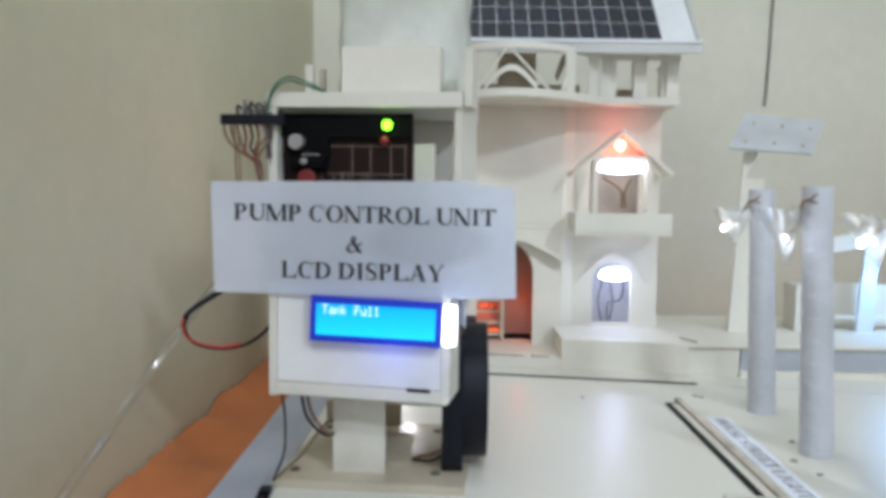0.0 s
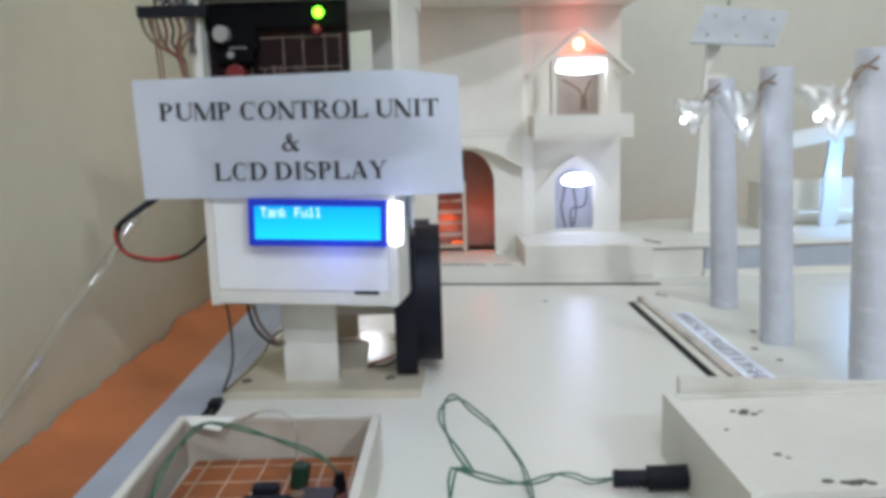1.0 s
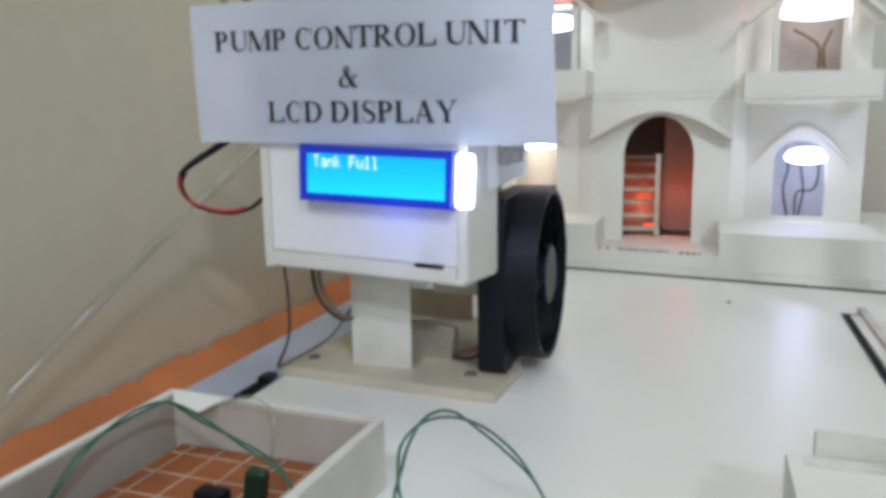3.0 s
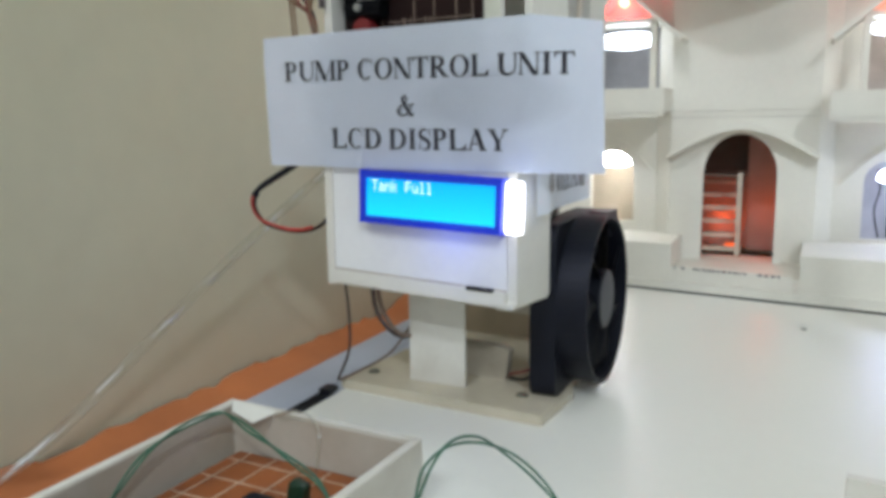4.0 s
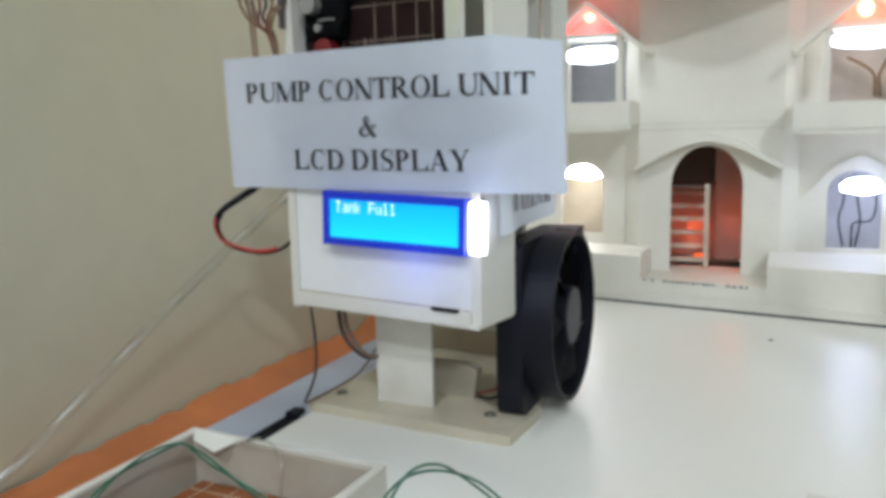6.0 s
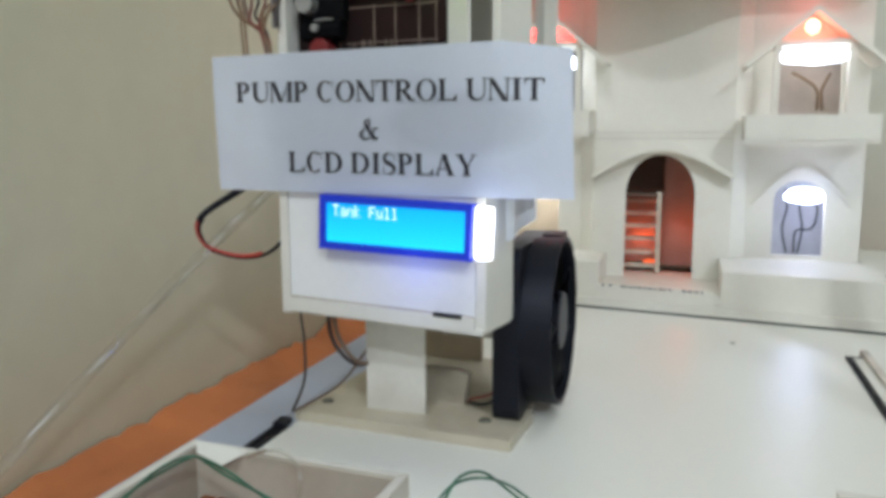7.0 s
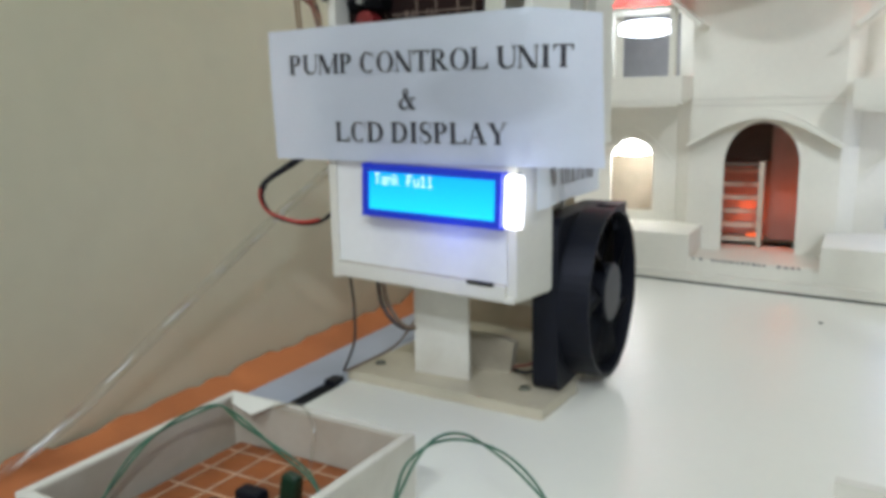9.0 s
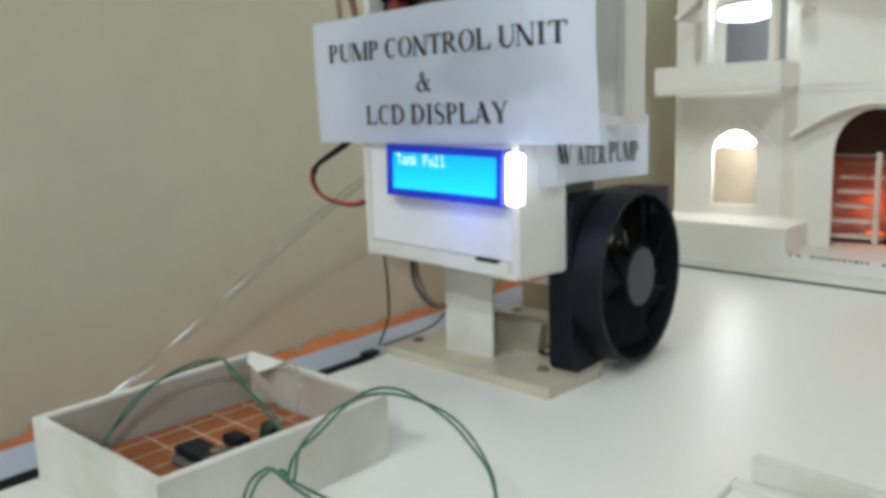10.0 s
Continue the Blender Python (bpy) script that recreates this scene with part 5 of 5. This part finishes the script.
# ---- paper tube street lamps ----
def street_lamp(x, y, z_top, left, right, tip, bulb, seed):
    """A spirally wound tube leaning a little, with a bulb in a folded pouch of film; the head's places are (x, z) before the tube."""
    ob = thing("street_lamp", (x, y, 0), "grey-white paper tube lamp post with a film-wrapped lamp", "street lamp", "model street lamps")
    n, rings, bm = 28, [], bmesh.new()
    lean = 0.038
    for i in range(73):
        z = z_top * i / 72
        g = []
        for k in range(n):
            a = 2 * math.pi * k / n
            turn = (z / 0.0145 + a / (2 * math.pi)) % 1.0
            r = (0.0103 + 0.0005 * turn) * (1 - 0.15 * z / z_top) + 0.0002 * noise.noise(Vector((math.cos(a), math.sin(a), z * 60 + seed)))
            g.append(bm.verts.new((x - lean * z + r * math.cos(a), y + r * math.sin(a), z)))
        rings.append(g)
    for a, b in zip(rings, rings[1:]):
        for k in range(n):
            bm.faces.new((a[k], a[(k + 1) % n], b[(k + 1) % n], b[k]))
    bm.faces.new(rings[0][::-1])
    bm.faces.new(rings[-1])
    part("tube", bm, TUBE, ob)
    xt = x - lean * z_top
    part("sleeve", disc((xt, y, z_top - 0.016), (0, 0, 1), 0.0098, 0.0165, 28), TUBE, ob)
    yh = y - 0.008
    for k in range(2):
        arm = [Vector((xt - 0.004, y - 0.009, z_top - 0.004 - 0.006 * k)), Vector((xt - 0.013, yh, z_top - 0.012 + 0.003 * k)), Vector((0.6 * bulb[0] + 0.4 * xt, yh + 0.002 * k, 0.55 * bulb[1] + 0.45 * (z_top - 0.012))), Vector((bulb[0], yh, bulb[1] + 0.002))]
        part("arm_wire", sweep(smooth_way(arm, 6), 0.0006, 6), BROWN_WIRE, ob, "thin brown wire")
    part("lamp_bulb", ball((bulb[0], yh, bulb[1]), 0.0017, (1, 1, 1.3)), LED_BULB, ob, "small bright lamp", smooth=True)
    # film: wide along its top, drawn to a tip below the bulb
    p_left, p_right, p_tip = Vector((left[0], yh - 0.003, left[1])), Vector((right[0], yh + 0.001, right[1])), Vector((tip[0], yh, tip[1]))
    bm = bmesh.new()
    for face in (-1, 1):
        g = []
        for i in range(17):
            u, row = i / 16, []
            for k in range(13):
                v = k / 12
                p = p_right.lerp(p_left, u).lerp(p_tip, v ** 1.1)
                belly = math.sin(math.pi * u) ** 0.7 * math.sin(math.pi * min(1, 0.25 + 0.75 * v)) * 0.0080
                crease = 0.0046 * noise.noise(Vector((u * 4 + seed, v * 3, face * 4))) + 0.0018 * noise.noise(Vector((u * 10, v * 7 + seed, face)))
                rag = 0.0060 * noise.noise(Vector((u * 6, seed * 3, face))) * (1 - v) ** 3
                row.append(bm.verts.new(p + Vector((0.4 * crease, face * belly + crease, rag))))
            g.append(row)
        for i in range(16):
            for k in range(12):
                bm.faces.new((g[i][k], g[i + 1][k], g[i + 1][k + 1], g[i][k + 1]))
    part("film_wrap", bm, FILM, ob, "crumpled clear film", smooth=True)
    return ob


street_lamp(0.2706, 0.622, 0.176, (0.224, 0.160), (0.259, 0.163), (0.241, 0.134), (0.2325, 0.146), 1)
street_lamp(0.2665, 0.519, 0.177, (0.216, 0.162), (0.250, 0.163), (0.2385, 0.127), (0.2365, 0.144), 4)
street_lamp(0.2704, 0.416, 0.179, (0.218, 0.160), (0.253, 0.163), (0.2410, 0.134), (0.2315, 0.147), 9)

# ---- wood strip with the street label ----
strip = thing("wood_strip", (0.209, 0.53, 0.0), "thin raw wooden strip beside a black groove on the board", "strip")
part("groove", prism([(0.1990, 0.636), (0.2028, 0.636), (0.2008, 0.300), (0.1970, 0.300)], 0.0002, 0.0012), DARK, strip, "black groove line")
part("groove_end", box(0.1990, 0.2130, 0.6362, 0.6400, 0.0002, 0.0012), DARK, strip)
part("inner_strip", prism([(0.2029, 0.635), (0.2082, 0.635), (0.2062, 0.300), (0.2009, 0.300)], 0.0, 0.0018), FOAM, strip, bevel=0.0004)
part("batten", prism([(0.2088, 0.648), (0.2128, 0.646), (0.2108, 0.300), (0.2068, 0.300)], 0.0, 0.0042), WOOD, strip, bevel=0.0006)
street_label = thing("paper_label", (0.228, 0.50, 0.0), "white paper strip reading house street light on the board", "label")
m = Matrix.Translation((0.2200, 0.602, 0.0004)) @ Matrix.Rotation(radians(-91.0), 4, "Z")
bm = box(0.0, 0.172, 0.0, 0.0170, 0.0, 0.0004)
bmesh.ops.transform(bm, matrix=m, verts=bm.verts)
part("sheet", bm, PAPER, street_label)
bm = serif_line("HOUSE STREET LIGHT", 0.158, 0.0085)
for v in bm.verts:
    v.co = Vector((v.co.x + 0.006, v.co.z + 0.0042, 0.0007))
bmesh.ops.transform(bm, matrix=m, verts=bm.verts)
part("lettering", bm, GREY_INK, street_label)
for k, (sx, sy) in enumerate(((0.262, 0.545), (0.246, 0.505), (0.251, 0.480), (0.232, 0.668), (0.236, 0.663))):
    link("nail_head", disc((sx, sy, -0.0002), (0, 0, 1), 0.0020 + 0.0004 * (k % 2), 0.0008, 10), HALL, label="small tarnished nail head in the board", category="nail", group="nail heads in the board")

# ---- switch box with cable ----
sbox = thing("switch_box", (0.20, 0.30, 0.0), "white foam-board box with glue spots on its lid", "box")
part("box_side", box(0.1400, 0.1440, 0.2570, 0.3520, 0.0, 0.0290), FOAM, sbox, bevel=0.0005)
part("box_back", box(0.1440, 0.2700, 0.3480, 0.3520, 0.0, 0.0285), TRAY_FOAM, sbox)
part("box_lid", box(0.1442, 0.2700, 0.2620, 0.3478, 0.0232, 0.0268), FOAM, sbox, bevel=0.0008)
# Shade on the front face is put into its grey-brown colour.
part("box_front", box(0.1500, 0.2700, 0.2660, 0.2690, 0.0, 0.0230), PAD, sbox, "front with its shade put in as grey-brown")
part("corner_strip", box(0.1445, 0.1505, 0.2600, 0.2655, 0.0, 0.0230), WOOD, sbox)
part("lid_stop", prism([(0.1500, 0.2588), (0.2700, 0.2560), (0.2700, 0.2580), (0.1500, 0.2608)], 0.0195, 0.0228), SHADE_CARD, sbox, "dark brown edge under the lid")
bm = prism([(0.1478, 0.3525), (0.2700, 0.3525), (0.2700, 0.3562), (0.1478, 0.3562)], 0.0, 0.0352)
for v in bm.verts:
    if v.co.z > 0.01:
        v.co.z -= 0.060 * (v.co.x - 0.1478)
# The lip's shade is put in by using the duller board.
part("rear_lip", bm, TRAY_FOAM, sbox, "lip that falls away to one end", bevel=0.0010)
for gx, gy, r in ((0.1640, 0.3330, 0.0010), (0.1668, 0.3300, 0.0014), (0.1685, 0.3325, 0.0015), (0.1712, 0.3290, 0.0012), (0.1750, 0.3320, 0.0007), (0.1540, 0.3140, 0.0006), (0.1635, 0.2900, 0.0010), (0.1660, 0.2870, 0.0007), (0.1705, 0.2680, 0.0014), (0.1755, 0.2668, 0.0012), (0.1785, 0.2660, 0.0018), (0.1815, 0.2672, 0.0013), (0.1840, 0.2655, 0.0012)):
    bm = ball((0, 0, 0), r, (1.5, 1, 0.35), n=10)
    for v in bm.verts:
        v.co += Vector((gx, gy, 0.0269)) + Vector((0.45, 0.45, 0.1)) * r * noise.noise(Vector((v.co.x * 900 + gx * 500, v.co.y * 900, v.co.z * 900)))
    part("glue_spot", bm, TARNISH, sbox, smooth=True)

cable = thing("power_plug", (0.127, 0.325, 0.0), "black barrel plug on a green twisted wire at the box side", "plug")
part("plug_body", sweep([Vector((0.1398, 0.3180, 0.0058)), Vector((0.1300, 0.3184, 0.0056)), Vector((0.1245, 0.3188, 0.0055))], 0.0050, 16), BLACK, cable, bevel=0.0004)
part("plug_sleeve", sweep([Vector((0.1245, 0.3188, 0.0055)), Vector((0.1180, 0.3196, 0.0052)), Vector((0.1108, 0.3205, 0.0050))], 0.0033, 12), BLACK, cable, "ribbed black sleeve")
for k in range(5):
    part("sleeve_rib", disc((0.1118 + 0.0026 * k, 0.3203 - 0.0003 * k, 0.0051), (1, 0, 0), 0.0037, 0.0012, 12), BLACK, cable)

green = thing("green_twisted_wire", (0.06, 0.315, 0.0), "green twisted wires looping over the board from the plug", "wire")
lead = [(0.1108, 0.3205, 0.0050), (0.1020, 0.3215, 0.0035), (0.0950, 0.3200, 0.0070), (0.0870, 0.3140, 0.0110), (0.0800, 0.3040, 0.0140), (0.0720, 0.2930, 0.0180), (0.0620, 0.2830, 0.0240), (0.0520, 0.2770, 0.0300), (0.0455, 0.2755, 0.0330)]
ring = [(0.0520, 0.2770, 0.0300), (0.0472, 0.2838, 0.0350), (0.0440, 0.2935, 0.0368), (0.0418, 0.3040, 0.0395), (0.0435, 0.3150, 0.0420), (0.0490, 0.3250, 0.0400), (0.0555, 0.3390, 0.0290), (0.0650, 0.3415, 0.0195), (0.0715, 0.3410, 0.0105), (0.0760, 0.3330, 0.0045), (0.0765, 0.3050, 0.0014), (0.0720, 0.2650, 0.0014)]
tail = [(0.0455, 0.2755, 0.0330), (0.0440, 0.2700, 0.0290), (0.0440, 0.2640, 0.0150), (0.0480, 0.2540, 0.0020)]
for run in (lead, ring, tail):
    for way in twisted([Vector(q) for q in run], 0.0009, 0.062, 10):
        part("strand", sweep(way, 0.00046, 6), GREEN_WIRE, green, smooth=True)
part("wire_knot", ball((0.0490, 0.2768, 0.0318), 0.0013, (1.5, 1, 1)), GREEN_WIRE, green, smooth=True)

# ---- open tray with a circuit board ----
tray = thing("open_tray", (-0.02, 0.30, 0.0), "open white foam-board tray holding a small circuit board", "tray")
OUT = [(-0.0735, 0.2605), (0.0125, 0.2600), (0.0155, 0.3510), (-0.0740, 0.3555)]
INN = [(-0.0700, 0.2640), (0.0090, 0.2635), (0.0120, 0.3478), (-0.0705, 0.3520)]
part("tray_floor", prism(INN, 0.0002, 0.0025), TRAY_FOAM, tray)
for i in range(4):
    j = (i + 1) % 4
    foot = [OUT[i], OUT[j], INN[j], INN[i]]
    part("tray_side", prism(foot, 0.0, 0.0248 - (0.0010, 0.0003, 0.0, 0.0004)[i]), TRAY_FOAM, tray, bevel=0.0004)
# Added sheets; the tray's inside shade and brown stain are put into their colour.
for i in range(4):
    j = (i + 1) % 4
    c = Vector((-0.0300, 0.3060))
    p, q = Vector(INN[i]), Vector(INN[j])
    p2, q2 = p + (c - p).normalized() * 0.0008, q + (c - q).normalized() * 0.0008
    part("lining", prism([tuple(p), tuple(q), tuple(q2), tuple(p2)], 0.0026, 0.0236), TRAY_LINING, tray, "thin lining sheet coloured for inside shade and brown stain")
tab_turn = Matrix.Translation((-0.0700, 0.3530, 0.0252)) @ Euler((radians(16), radians(2), radians(-3))).to_matrix().to_4x4()
bm = prism([(0.0, 0.0), (0.0230, 0.0), (0.0175, -0.0095), (0.0040, -0.0060)], 0.0, 0.0005)
bmesh.ops.transform(bm, matrix=tab_turn, verts=bm.verts)
part("paper_tab", bm, FOAM, tray, "small white paper tab in the corner")
small = thing("circuit_board", (-0.030, 0.308, 0.0025), "orange-brown circuit board with a chip lying in the tray", "circuit board")
PX0, PX1, PY0, PY1, PZ = -0.0665, 0.0080, 0.2680, 0.3480, 0.0065
pcb_turn = Matrix.Translation((-0.025, 0.300, 0)) @ Matrix.Rotation(radians(-1.5), 4, "Z") @ Matrix.Translation((0.025, -0.300, 0))


def turned(bm):
    bmesh.ops.transform(bm, matrix=pcb_turn, verts=bm.verts)
    return bm


part("board", turned(box(PX0, PX1, PY0, PY1, PZ - 0.0016, PZ)), BROWN_PCB, small)
for k in range(4):
    part("standoff", turned(box(PX0 + 0.002 + 0.062 * (k % 2), PX0 + 0.006 + 0.062 * (k % 2), PY0 + 0.002 + 0.066 * (k // 2), PY0 + 0.006 + 0.066 * (k // 2), 0.0025, PZ - 0.0016)), FOAM, small)
for k in range(5):
    y = PY1 - 0.0075 - 0.0148 * k
    part("solder_line", turned(box(PX0 + 0.001, PX1 - 0.001, y, y + 0.0006, PZ, PZ + 0.0003)), SOLDER, small)
for k in range(6):
    x = PX0 + 0.006 + 0.0127 * k
    part("solder_line", turned(box(x, x + 0.0006, PY0 + 0.001, PY1 - 0.001, PZ, PZ + 0.0004)), SOLDER, small)
chip = part("chip", turned(box(-0.0335, -0.0145, 0.2915, 0.3015, PZ + 0.0020, PZ + 0.0066)), BLACK, small, "black chip on a socket", bevel=0.0008)
part("socket", turned(box(-0.0340, -0.0140, 0.2905, 0.3025, PZ, PZ + 0.0019)), DARK_BROWN, small)
for k in range(8):
    for y in (0.2897, 0.3016):
        part("pin", turned(box(-0.0325 + 0.0023 * k, -0.0316 + 0.0023 * k, y, y + 0.0012, PZ + 0.0014, PZ + 0.0040)), SILVER, chip)
part("relay", turned(box(-0.0125, 0.0015, 0.2905, 0.3030, PZ, PZ + 0.0085)), DARK_BROWN, small, "dark brown block", bevel=0.0008)
part("trimmer", turned(disc((-0.0120, 0.2960, PZ + 0.0086), (0, 0, 1), 0.0026, 0.0008, 14)), BROWN_WIRE, small)
part("component", turned(box(-0.0335, -0.0230, 0.3105, 0.3170, PZ, PZ + 0.0046)), BLACK, small, bevel=0.0014)
bm = box(-0.0200, -0.0125, 0.3165, 0.3220, PZ, PZ + 0.0105)
bmesh.ops.bevel(bm, geom=bm.edges[:], offset=0.0018, segments=3, profile=0.5, affect="EDGES")
for v in bm.verts:
    v.co += 0.0009 * noise.noise_vector(v.co * 220)
    v.co.x += 0.2 * (v.co.z - PZ)
part("capacitor", bm, GREEN_PART, small, "dark green wrapped capacitor")
part("component", disc((0.0008, 0.3150, PZ), (0.05, 0, 1), 0.0032, 0.0080, 14, 0.0018), BLACK, small, bevel=0.0003)
part("component", sweep([Vector((0.0015, 0.2980, PZ + 0.002)), Vector((0.0030, 0.3025, PZ + 0.002)), Vector((0.0042, 0.3070, PZ + 0.002))], 0.0018, 10), DULL_RED, small, "dull red resistor")
tray_wire = thing("green_wire", (-0.04, 0.32, 0.008), "green wires arching over the tray corner", "wire")
arc = [(-0.0640, 0.2800, 0.0090), (-0.0645, 0.2853, 0.0145), (-0.0610, 0.2980, 0.0265), (-0.0575, 0.3120, 0.0315), (-0.0535, 0.3255, 0.0325), (-0.0450, 0.3235, 0.0325), (-0.0340, 0.3195, 0.0312), (-0.0200, 0.3170, 0.0270), (-0.0060, 0.3165, 0.0205), (0.0010, 0.3155, 0.0135)]
for way in twisted([Vector(q) for q in arc], 0.0007, 0.055, 10):
    part("strand", sweep(way, 0.00046, 6), GREEN_WIRE, tray_wire, smooth=True)
link("clear_tie", sweep(smooth_way([Vector(q) for q in ((-0.0450, 0.3470, 0.0250), (-0.0370, 0.3460, 0.0285), (-0.0290, 0.3435, 0.0300), (-0.0225, 0.3405, 0.0285), (-0.0190, 0.3380, 0.0240), (-0.0195, 0.3350, 0.0090))], 8), 0.0007, 8), HOSE, smooth=True, label="clear plastic thread arching inside the tray", category="thread")
